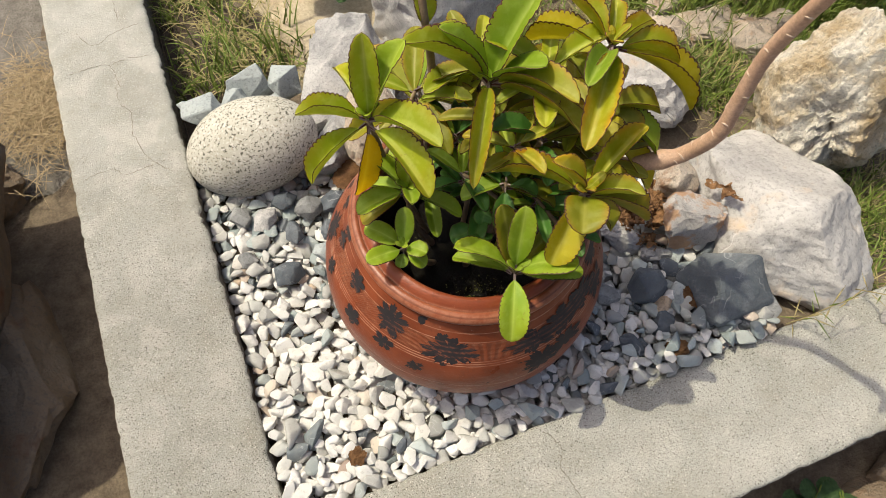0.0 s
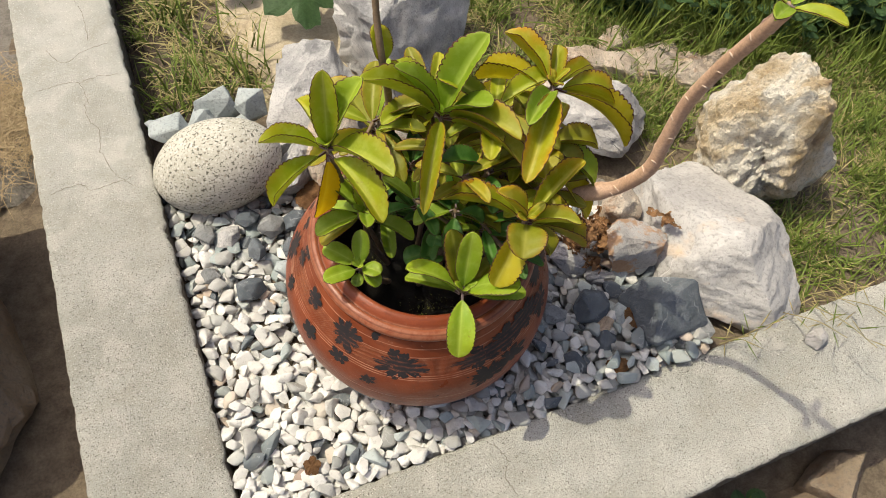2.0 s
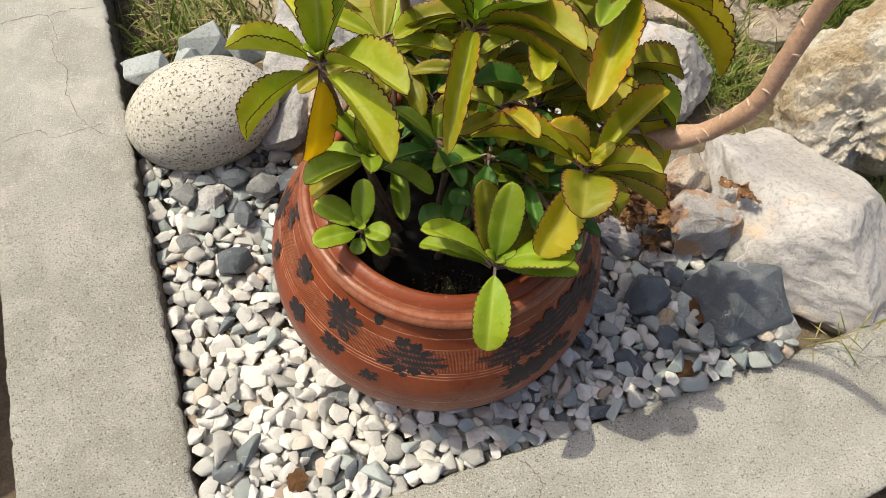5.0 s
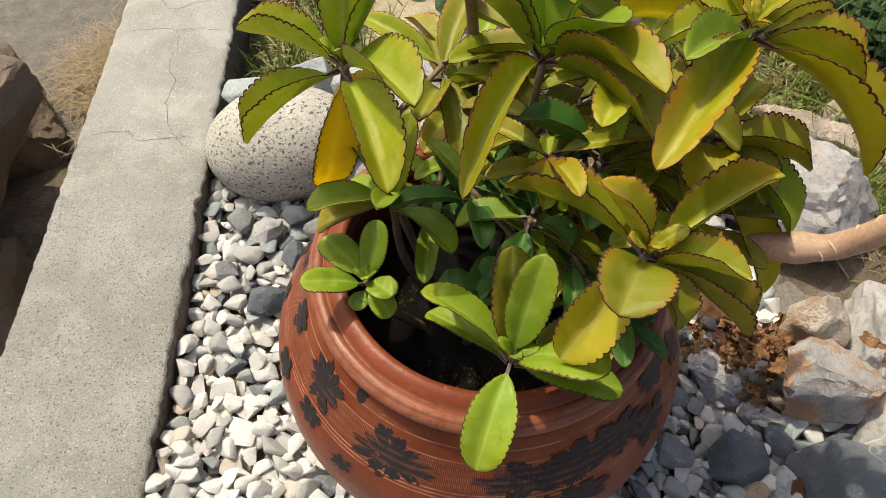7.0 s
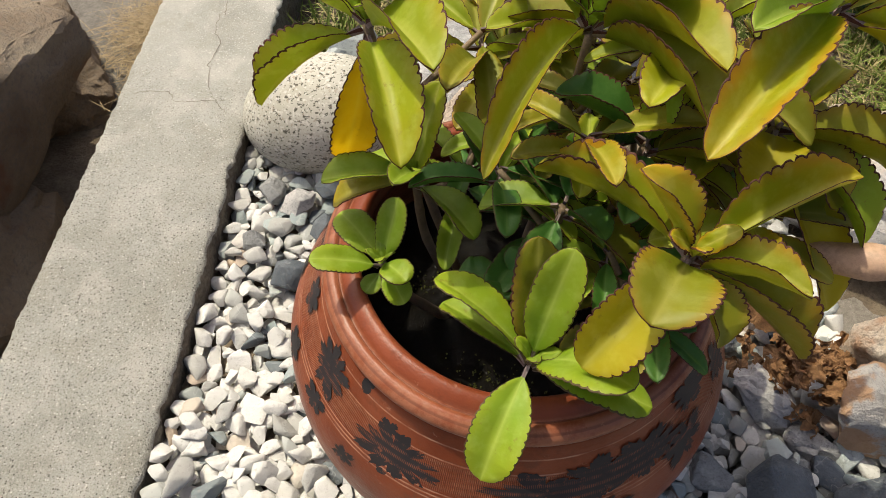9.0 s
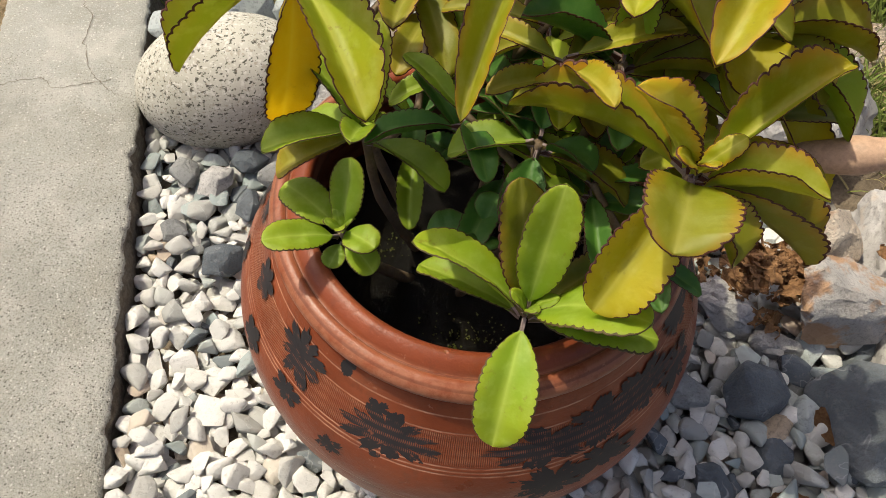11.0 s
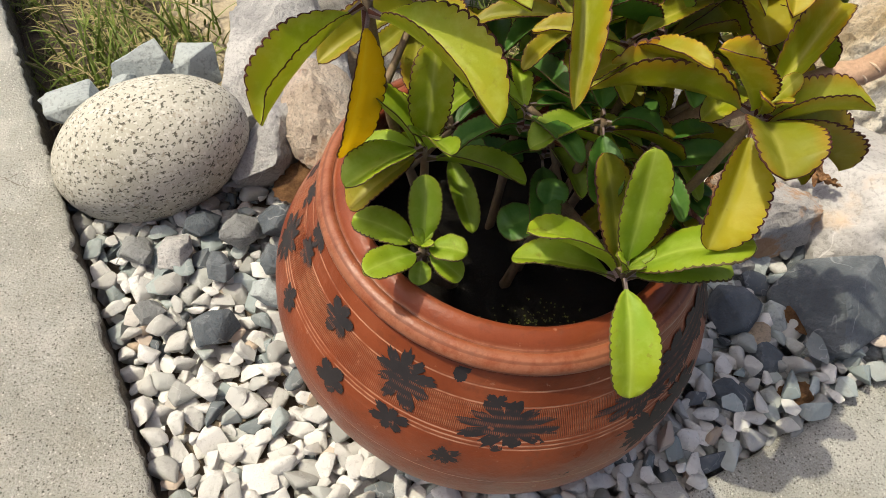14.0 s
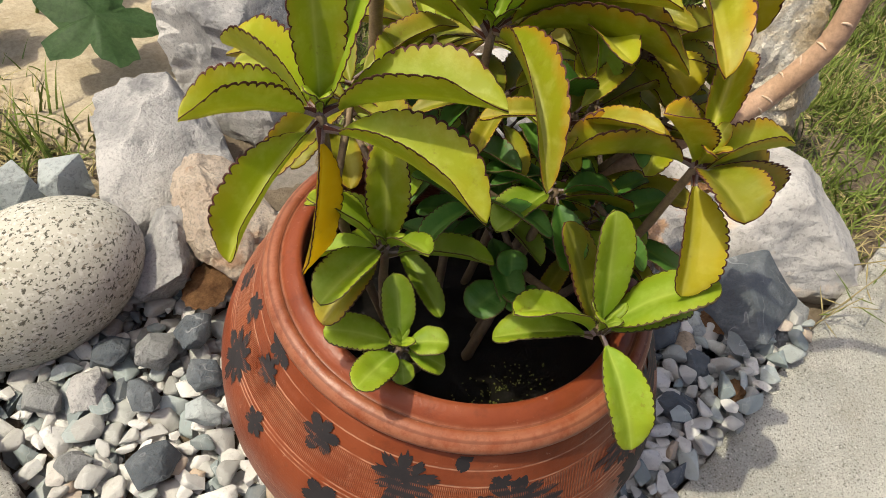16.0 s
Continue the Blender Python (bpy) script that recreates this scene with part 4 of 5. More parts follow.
rock("stone", (0.793, 0.583, 0.030), (0.040, 0.036, 0.045), (0, 20, 20), 84, M_PEACH_ROCK, "tan stone between the pot and the boulder", "stone", cuts=9, chips=10)
rock("stone", (0.664, 0.522, 0.004), (0.052, 0.030, 0.032), (0, 14, -38), 85, M_WHITE_ROCK, "rough pale grey stone leaning on the gravel", "stone", cuts=10, sub=4, rough=0.14, fine=0.07, chips=14)
rock("stone", (0.697, 0.478, 0.000), (0.034, 0.022, 0.024), (0, 10, -30), 88, M_GREY_ROCK, "pale grey stone on the gravel", "stone", cuts=10, sub=4, chips=8)
rock("stone", (0.655, 0.389, 0.004), (0.022, 0.020, 0.016), (0, 10, 30), 89, M_TAN_ROCK, "round brown pebble on the gravel", "stone", cuts=5, sub=4, rough=0.06, fine=0.03)
chunk((0.692, 0.398, 0.006), (0.026, 0.018, 0.020), (10, 10, 50), 90, M_SHARD, "pale blue-grey stone on the gravel")
chunk((0.775, 0.318, -0.003), (0.026, 0.022, 0.024), (0, 5, 60), 86, M_BLUE_ROCK, "small dark blue-grey stone against the kerb")
chunk((0.738, 0.330, 0.000), (0.030, 0.020, 0.020), (0, 5, 120), 87, M_SHARD, "small blue-grey stone against the kerb")

_r = random.Random(404)
_spots = []
for _k in range(90):
    _x, _y = 0.03 + 0.19 * _r.random(), 0.655 + 0.16 * _r.random()
    if math.hypot(_x - PX, _y - PY) < 0.215 or any(math.hypot(_x - a, _y - c) < 0.043 for a, c in _spots):
        continue
    _spots.append((_x, _y))
    _s = _r.uniform(0.018, 0.027)
    chunk((_x, _y, -0.018 + 0.1 * max(0, _x - 0.1)), (_s * 1.15, _s * 0.9, _s * 0.8), (_r.uniform(-25, 25), _r.uniform(-25, 25), _r.uniform(0, 360)), 420 + _k, (M_SLATE_PALE, M_BLUE_ROCK, M_SLATE_PALE, M_SHARD, M_SLATE_PALE, M_GREY_ROCK, M_BLUE_ROCK)[_k % 7], "angular grey stone lying on the gravel", "grey stones by the egg stone")
for _k in range(60):
    _x, _y = 0.55 + 0.25 * _r.random(), 0.33 + 0.16 * _r.random()
    if any(math.hypot(_x - a, _y - c) < 0.055 for a, c in _spots):
        continue
    _spots.append((_x, _y))
    _s = _r.uniform(0.014, 0.024)
    chunk((_x, _y, 0.004), (_s * 1.2, _s * 0.85, _s * 0.75), (_r.uniform(-20, 20), _r.uniform(-20, 20), _r.uniform(0, 360)), 450 + _k, (M_SLATE_PALE, M_SHARD, M_GREY_ROCK, M_BLUE_ROCK, M_SLATE_PALE)[_k % 5], "blue-grey stone lying on the gravel", "blue-grey stones beside the pot")

# ---- plant ----
def leaf_mesh(base, tip, width, bend, roll, fold, teeth, mat, curl=0.0, twist=0.0, seed=0, cut=0.1):
    """A thick scalloped leaf from base to tip: petiole, blade folded along its midrib, dark margin."""
    rng = random.Random(seed)
    base, tip = Vector(base), Vector(tip)
    ax = tip - base
    ln = ax.length
    ax = ax / ln
    up = Vector((0, 0, 1)) - ax * ax.z
    if up.length < 0.15:
        up = Vector((0.3, -0.8, 0)) - ax * ax.dot(Vector((0.3, -0.8, 0)))
    up.normalize()
    up = Matrix.Rotation(radians(roll), 3, ax) @ up
    nv = 84
    bm = bmesh.new()
    uvl = bm.loops.layers.uv.new("UVMap")
    top, bot = [], []
    lean = rng.uniform(-0.05, 0.05)
    for j in range(nv + 1):
        v = j / nv
        if v < 0.10:
            w = 0.075 + 0.05 * v
        else:
            q = (v - 0.10) / 0.90
            if q < 0.5:
                w = max(0.075, math.sin(math.pi / 2 * q / 0.5) ** 0.62)
            else:
                w = max(0.0, 1 - ((q - 0.5) / 0.5) ** 3.5) ** 0.56
        hw = width / 2 * w * 0.96
        ph = v * teeth
        notch = abs((ph % 1.0) - 0.5) * 2
        jag = noise.noise(Vector((v * 9, seed * 1.7, 2.0)))
        c = base + ax * (ln * v) + up * (bend * ln * 4 * v * (1 - v)) + up * (-curl * ln * max(0, v - 0.55) ** 2)
        sd = ax.cross(up)
        tw = radians(twist) * v
        sd2 = sd * math.cos(tw) + up * math.sin(tw)
        up2 = up * math.cos(tw) - sd * math.sin(tw)
        c = c + sd2 * (lean * ln * v * v)
        rim = 0.950 - 0.6 * cut * notch ** 4
        us = (-1.0, -rim, -0.62, -0.3, 0.0, 0.3, 0.62, rim, 1.0)
        t_row, b_row = [], []
        for u in us:
            k = 1.0
            if abs(u) > 0.9:
                k = 1 - (cut * notch ** 4 + 0.025 * jag) * (1 if 0.16 < v < 0.985 else 0)
            x = hw * u * k
            au = abs(u)
            ae = au * k
            lift = fold * (1 - 0.45 * max(0.0, (v - 0.8) / 0.2)) * hw * (ae ** 1.25) - 0.16 * hw * ae ** 4
            lift += 0.0011 * noise.noise(Vector((v * 5 + seed * 3.7, u * 1.3, seed)))
            th = 0.0011 * (1 - au ** 3) + 0.00025 + (0.0016 * (1 - v / 0.14) if v < 0.14 else 0)
            t_row.append((c + sd2 * x + up2 * (lift + th), (u + 1) / 2, v))
            b_row.append((c + sd2 * x + up2 * (lift - th), (u + 1) / 2, v))
        top.append([bm.verts.new(p[0]) for p in t_row])
        bot.append([bm.verts.new(p[0]) for p in b_row])
    nu = len(us)

    def face(vs, uvs, mi):
        f = bm.faces.new(vs)
        f.material_index = mi
        for lp, q in zip(f.loops, uvs):
            lp[uvl].uv = q
    for j in range(nv):
        v0, v1 = j / nv, (j + 1) / nv
        for i in range(nu - 1):
            mi = 1 if i in (0, nu - 2) and v0 > 0.12 else 0
            if v0 < 0.09:
                mi = 2
            u0, u1 = (us[i] + 1) / 2, (us[i + 1] + 1) / 2
            face((top[j][i], top[j][i + 1], top[j + 1][i + 1], top[j + 1][i]), ((u0, v0), (u1, v0), (u1, v1), (u0, v1)), mi)
            face((bot[j][i + 1], bot[j][i], bot[j + 1][i], bot[j + 1][i + 1]), ((u1, v0), (u0, v0), (u0, v1), (u1, v1)), mi)
        for i in (0, nu - 1):
            a, b, c, d = top[j][i], top[j + 1][i], bot[j + 1][i], bot[j][i]
            u0 = (us[i] + 1) / 2
            face((a, b, c, d) if i == 0 else (d, c, b, a), ((u0, v0), (u0, v1), (u0, v1), (u0, v0)), 1)
    bmesh.ops.recalc_face_normals(bm, faces=bm.faces)
    return bm


plant = empty("succulent_plant", "leafy green succulent with scalloped maroon-edged leaves in a pot", "plant", (0, 0, 0))
LEAF_SEED = [0]
STEM_POINTS = []


def leaf(parent, base, tip, width, bend=0.06, roll=0, tone="g", fold=0.75, teeth=15, curl=0.0, twist=0.0):
    LEAF_SEED[0] += 1
    bm = leaf_mesh(base, tip, width, bend, roll, fold, teeth, TONES[tone], curl, twist, LEAF_SEED[0], 0.065 if tone in "gd" and fold < 0.9 else 0.10)
    ob = new("leaf", finish(bm, "leaf", [TONES[tone], M_THIN if tone in "gd" and fold < 0.9 else M_MARGIN, M_PETIOLE]))
    ob.parent = parent
    if tone in "ya":
        ob["label"] = "yellowing leaf with a dark scalloped edge"
    return ob


def shoot(root, centre, via=None, r0=0.006, r1=0.003):
    """A stem from the soil up to the heart of a rosette."""
    bm = bmesh.new()
    pts = spline([root] + ([via] if via else []) + [centre], 8)
    STEM_POINTS.extend(pts)
    n = len(pts)
    tube(bm, pts, [(r0 + (r1 - r0) * i / (n - 1)) * (1.12 if i % 4 == 0 else 1) for i in range(n)], 10)
    return part("stem", bm, M_STEM, plant, "olive-brown ringed stem")


def rosette(stem, c, rows, fold=0.75, wide=1.0, tilt=0.0):
    """Leaves from the heart c: tip, width, bend, roll, tone, and optional extras."""
    c = Vector(c)
    for i, (tip, width, bend, roll, tone, *more) in enumerate(rows):
        d = (Vector(tip) - c).normalized()
        opts = {"fold": fold}
        opts.update(more[0] if more else {})
        if fold > 1.3:
            # deeply folded leaves: those reaching forward lie more open than those held sideways
            ahead = max(0.0, -(d.x * 0.15 + d.y) / max(0.2, math.hypot(d.x, d.y)))
            opts["fold"] = opts.get("keep", max(0.55, fold - 0.9 * ahead - 1.6 * max(0.0, d.z) ** 2))
            opts.pop("keep", None)
            width = width * 1.42 / math.sqrt(1 + opts["fold"] ** 2)
        leaf(stem, c + d * 0.003 + Vector((0, 0, -0.003 * (i % 4))), tip, width * wide, bend, roll + tilt * (d.y * 0.65 - d.x * 0.75), tone, **opts)


def heart(stem, c, seed, n=4, size=0.03, tone="g", up=(0, 0, 1)):
    """Small young leaves standing in the middle of a rosette."""
    rng = random.Random(seed)
    c = Vector(c)
    for k in range(n):
        a = 2 * math.pi * k / n + rng.uniform(-0.3, 0.3)
        d = (Vector((math.cos(a), math.sin(a), 0)) * rng.uniform(0.5, 0.9) + Vector(up)).normalized()
        s = size * rng.uniform(0.7, 1.2)
        leaf(stem, c, c + d * s, s * 0.42, 0.08, rng.uniform(-20, 20), tone, 0.35, 7)


SOIL = (PX, PY, 0.16)
# front rosette
C = (0.357, 0.411, 0.295)
st = shoot((0.37, 0.50, 0.27), C, None, 0.004, 0.003)
rosette(st, C, [
    ((0.325, 0.345, 0.252), 0.043, 0.10, 0, "g", {"fold": 0.6}),
    ((0.289, 0.443, 0.338), 0.040, 0.08, 10, "g"),
    ((0.297, 0.460, 0.286), 0.038, 0.05, 0, "g"),
    ((0.358, 0.467, 0.362), 0.040, 0.02, 0, "o", {"fold": 0.45}),
    ((0.374, 0.446, 0.380), 0.037, 0.02, 0, "g", {"fold": 0.5}),
    ((0.410, 0.370, 0.352), 0.050, 0.10, 0, "g", {"fold": 0.28}),
    ((0.436, 0.382, 0.292), 0.044, 0.05, 0, "g", {"fold": 0.28}),
], 0.70, 0.92, 18)
heart(st, C, 1, 4, 0.026)
# small rosette at the lip
L = (0.248, 0.500, 0.274)
st = shoot((0.30, 0.52, 0.16), L, (0.26, 0.51, 0.22), 0.005, 0.003)
rosette(st, L, [
    ((0.211, 0.540, 0.282), 0.032, 0.08, 0, "g"),
    ((0.261, 0.526, 0.321), 0.026, 0.02, 0, "g"),
    ((0.195, 0.489, 0.292), 0.028, 0.04, 0, "g"),
    ((0.237, 0.481, 0.258), 0.018, 0.04, 0, "g"),
    ((0.269, 0.475, 0.286), 0.026, 0.10, 0, "g"),
    ((0.267, 0.472, 0.260), 0.024, 0.06, 0, "g"),
], 0.35, 1.0)
heart(st, L, 2, 4, 0.02)
# middle left rosette
MM = (0.270, 0.548, 0.322)
st = shoot((0.31, 0.55, 0.16), MM, (0.28, 0.55, 0.24), 0.005, 0.003)
rosette(st, MM, [
    ((0.203, 0.530, 0.328), 0.036, 0.06, 0, "g"),
    ((0.208, 0.534, 0.296), 0.036, 0.05, 0, "o"),
    ((0.232, 0.586, 0.361), 0.034, 0.06, 0, "g"),
    ((0.315, 0.486, 0.328), 0.034, 0.06, 0, "g"),
    ((0.261, 0.500, 0.366), 0.024, 0.06, 0, "g"),
    ((0.231, 0.579, 0.308), 0.026, 0.06, 0, "g"),
    ((0.290, 0.575, 0.390), 0.034, 0.04, 0, "l"),
], 0.8, 0.95, 22)
heart(st, MM, 3, 4, 0.024)
# upper left rosette
T = (0.237, 0.580, 0.433)
st = shoot((0.31, 0.57, 0.16), T, (0.262, 0.585, 0.32), 0.0042, 0.0030)
rosette(st, T, [
    ((0.162, 0.599, 0.450), 0.038, 0.06, 0, "l"),
    ((0.160, 0.562, 0.373), 0.040, 0.08, 0, "l"),
    ((0.215, 0.566, 0.319), 0.032, 0.04, -80, "a", {"keep": 0.6}),
    ((0.266, 0.471, 0.415), 0.046, 0.10, 0, "l"),
    ((0.287, 0.489, 0.474), 0.046, 0.08, 0, "l"),
    ((0.222, 0.655, 0.443), 0.040, 0.08, 0, "l"),
    ((0.247, 0.605, 0.534), 0.030, 0.02, 0, "l"),
    ((0.285, 0.590, 0.525), 0.040, 0.04, 0, "g"),
], 2.3, 1.0, 8)
heart(st, T, 4, 4, 0.03)
# right rosette
R = (0.434, 0.428, 0.402)
st = shoot((0.40, 0.50, 0.16), R, (0.425, 0.45, 0.28), 0.0042, 0.0030)
rosette(st, R, [
    ((0.350, 0.492, 0.400), 0.044, 0.10, 0, "r"),
    ((0.397, 0.450, 0.446), 0.034, 0.06, 0, "r"),
    ((0.525, 0.464, 0.435), 0.044, 0.05, 0, "r"),
    ((0.485, 0.392, 0.421), 0.034, 0.08, 0, "r"),
    ((0.505, 0.388, 0.358), 0.044, 0.06, 0, "o"),
    ((0.404, 0.378, 0.408), 0.044, 0.10, 0, "o", {"keep": 0.7}),
    ((0.378, 0.383, 0.350), 0.040, 0.04, -20, "y", {"keep": 1.0}),
    ((0.455, 0.388, 0.372), 0.034, 0.08, 0, "o"),
], 2.3, 1.0, 8)
heart(st, R, 5, 4, 0.03, "r")
# upper middle rosette
U = (0.384, 0.582, 0.437)
st = shoot((0.36, 0.56, 0.16), U, (0.375, 0.575, 0.30), 0.0042, 0.0030)
rosette(st, U, [
    ((0.311, 0.470, 0.422), 0.042, 0.16, 0, "r", {"curl": 0.35, "keep": 2.3}),
    ((0.446, 0.465, 0.447), 0.050, 0.12, 0, "r"),
    ((0.287, 0.616, 0.500), 0.046, 0.08, 0, "l"),
    ((0.440, 0.596, 0.540), 0.050, 0.05, 0, "g"),
    ((0.414, 0.524, 0.508), 0.036, 0.05, 0, "g"),
    ((0.328, 0.609, 0.508), 0.036, 0.05, 0, "g"),
    ((0.445, 0.655, 0.430), 0.046, 0.05, 0, "y"),
    ((0.362, 0.700, 0.420), 0.040, 0.05, 0, "l"),
    ((0.434, 0.482, 0.488), 0.044, 0.10, 0, "r"),
], 2.3, 1.0, 8)
heart(st, U, 6, 4, 0.03)
# upper right rosette
V = (0.510, 0.547, 0.485)
st = shoot((0.40, 0.56, 0.16), V, (0.46, 0.565, 0.33), 0.0042, 0.0030)
rosette(st, V, [
    ((0.427, 0.433, 0.471), 0.044, 0.08, 0, "r", {"keep": 1.5}),
    ((0.595, 0.478, 0.418), 0.050, 0.14, 0, "y"),
    ((0.576, 0.506, 0.473), 0.044, 0.12, 0, "r"),
    ((0.447, 0.625, 0.441), 0.050, 0.08, 0, "y"),
    ((0.472, 0.621, 0.512), 0.040, 0.05, 0, "r"),
    ((0.565, 0.553, 0.493), 0.034, 0.06, 0, "r"),
    ((0.437, 0.482, 0.514), 0.034, 0.05, 0, "g"),
    ((0.534, 0.595, 0.500), 0.034, 0.05, 0, "r"),
], 2.2, 1.0, 8)
heart(st, V, 7, 4, 0.03, "r")
# lower right rosette
Y = (0.497, 0.519, 0.415)
st = shoot((0.41, 0.53, 0.16), Y, (0.46, 0.535, 0.29), 0.0045, 0.003)
rosette(st, Y, [
    ((0.565, 0.490, 0.410), 0.042, 0.10, 0, "o"),
    ((0.555, 0.462, 0.375), 0.042, 0.10, 0, "g"),
    ((0.530, 0.470, 0.400), 0.040, 0.08, 0, "o"),
    ((0.545, 0.440, 0.330), 0.040, 0.04, 0, "y"),
    ((0.480, 0.470, 0.410), 0.040, 0.08, 0, "y"),
    ((0.545, 0.560, 0.430), 0.040, 0.08, 0, "r"),
    ((0.480, 0.580, 0.450), 0.040, 0.08, 0, "r"),
], 1.6, 1.0, 8)
# inner shoots
N = (0.417, 0.506, 0.409)
st = shoot((0.38, 0.52, 0.16), N, (0.41, 0.52, 0.30), 0.004, 0.003)
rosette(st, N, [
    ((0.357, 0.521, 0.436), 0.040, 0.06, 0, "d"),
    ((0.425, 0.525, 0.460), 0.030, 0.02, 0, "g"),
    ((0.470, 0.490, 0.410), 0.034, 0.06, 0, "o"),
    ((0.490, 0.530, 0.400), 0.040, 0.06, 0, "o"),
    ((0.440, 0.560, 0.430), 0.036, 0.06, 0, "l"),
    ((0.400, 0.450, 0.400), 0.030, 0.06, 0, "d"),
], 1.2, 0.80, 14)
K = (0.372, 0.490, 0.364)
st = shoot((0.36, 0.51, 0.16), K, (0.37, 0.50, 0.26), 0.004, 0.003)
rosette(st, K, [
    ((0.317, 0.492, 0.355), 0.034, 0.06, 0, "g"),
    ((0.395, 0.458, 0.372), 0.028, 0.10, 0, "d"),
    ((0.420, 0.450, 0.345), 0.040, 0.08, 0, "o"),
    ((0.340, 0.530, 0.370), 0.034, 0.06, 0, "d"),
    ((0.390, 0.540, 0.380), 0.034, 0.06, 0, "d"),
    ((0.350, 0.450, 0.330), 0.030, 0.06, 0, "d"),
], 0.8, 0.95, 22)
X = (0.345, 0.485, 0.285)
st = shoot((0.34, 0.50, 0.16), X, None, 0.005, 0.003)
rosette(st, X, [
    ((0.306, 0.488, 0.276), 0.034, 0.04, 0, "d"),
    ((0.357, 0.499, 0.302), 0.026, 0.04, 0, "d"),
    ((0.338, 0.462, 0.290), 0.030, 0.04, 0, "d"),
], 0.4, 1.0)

def wild(c, n, size, tones, seed, lift=0.35, root=None, turn=0.0):
    """A shoot whose leaves spread evenly round it; above z 0.37 its green tones become olive."""
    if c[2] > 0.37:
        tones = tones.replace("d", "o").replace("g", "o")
    rng = random.Random(seed)
    c = Vector(c)
    low = [q for q in STEM_POINTS if q.z < c.z - 0.03 and q.z > 0.2]
    stem_ = shoot(root or min(low, key=lambda q: (q - c).length), c, None, 0.003, 0.0022)
    for k in range(n):
        a = turn + 2.4 * k + rng.uniform(-0.25, 0.25)
        d = Vector((math.cos(a), math.sin(a), lift * rng.uniform(-0.6, 1.6))).normalized()
        s = size * rng.uniform(0.75, 1.1)
        leaf(stem_, c + Vector((0, 0, -0.004 * k)), c + Vector((0, 0, -0.004 * k)) + d * s, s * rng.uniform(0.27, 0.36), 0.07, rng.uniform(-15, 15), tones[k % len(tones)], fold=rng.uniform(0.6, 1.3))
    return stem_


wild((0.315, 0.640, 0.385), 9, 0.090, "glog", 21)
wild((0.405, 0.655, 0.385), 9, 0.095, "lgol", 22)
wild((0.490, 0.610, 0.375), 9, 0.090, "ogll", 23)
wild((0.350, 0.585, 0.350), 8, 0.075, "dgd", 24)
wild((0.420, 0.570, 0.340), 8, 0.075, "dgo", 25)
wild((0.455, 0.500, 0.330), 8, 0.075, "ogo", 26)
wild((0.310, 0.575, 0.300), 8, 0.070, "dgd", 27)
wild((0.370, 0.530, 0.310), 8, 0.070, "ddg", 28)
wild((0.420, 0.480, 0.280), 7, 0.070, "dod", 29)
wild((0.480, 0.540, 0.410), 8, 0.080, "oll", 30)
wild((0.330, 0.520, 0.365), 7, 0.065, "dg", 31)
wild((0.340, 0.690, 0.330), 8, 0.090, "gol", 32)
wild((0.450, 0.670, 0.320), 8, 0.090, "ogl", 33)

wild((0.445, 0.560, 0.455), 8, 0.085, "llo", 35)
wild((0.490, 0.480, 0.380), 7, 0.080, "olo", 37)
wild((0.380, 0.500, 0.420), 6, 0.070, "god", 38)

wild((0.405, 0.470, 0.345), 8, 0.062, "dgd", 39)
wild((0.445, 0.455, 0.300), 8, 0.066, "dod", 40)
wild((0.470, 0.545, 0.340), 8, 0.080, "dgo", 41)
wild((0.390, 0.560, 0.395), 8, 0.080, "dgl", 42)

# the long bare branch
bm = bmesh.new()
BRANCH_R = (0.0108, 0.0042)
BR = spline([(0.43, 0.51, 0.30), (0.50, 0.483, 0.340), (0.560, 0.454, 0.370), (0.582, 0.443, 0.388), (0.594, 0.428, 0.437), (0.597, 0.430, 0.487), (0.597, 0.430, 0.550), (0.593, 0.414, 0.618), (0.587, 0.394, 0.677), (0.581, 0.377, 0.728)], 9)
tube(bm, BR, [(BRANCH_R[0] - BRANCH_R[1] * i / len(BR)) * (1 + 0.05 * noise.noise(Vector((i * 0.45, 0, 0))) + 0.24 * math.exp(-((i - 18) / 1.8) ** 2)) for i in range(len(BR))], 20)
branch = part("branch", bm, M_BARK, plant, "long bare pinkish-tan branch with ringed nodes")
_rb = random.Random(12)
i = 9
while i < len(BR) - 3:
    d = (BR[i + 1] - BR[i - 1]).normalized()
    r = BRANCH_R[0] - BRANCH_R[1] * i / len(BR)
    a = d.cross(Vector((0.2, 1, 0.1))).normalized()
    b = d.cross(a)
    for side in (0, 1):
        # each scar is a raised crescent running part of the way round
        t0 = _rb.uniform(0, 6.28) if side == 0 else t0 + math.pi + _rb.uniform(-0.3, 0.3)
        wide = _rb.uniform(0.45, 0.68)
        slant = _rb.uniform(-0.0016, 0.0016)
        arc = [BR[i] + a * (r * 0.985 * math.cos(t0 + wide * k / 6)) + b * (r * 0.985 * math.sin(t0 + wide * k / 6)) + d * (slant * k / 6 - 0.0016 * (k / 6) ** 2) for k in range(-6, 7)]
        bm = bmesh.new()
        tube(bm, arc, [0.0003 + 0.0009 * (1 - abs(k) / 6) ** 0.6 for k in range(-6, 7)], 6)
        part("leaf_scar", bm, M_SCAR, branch, "pale crescent leaf scar")
    i += _rb.choice((3, 4, 4, 5))

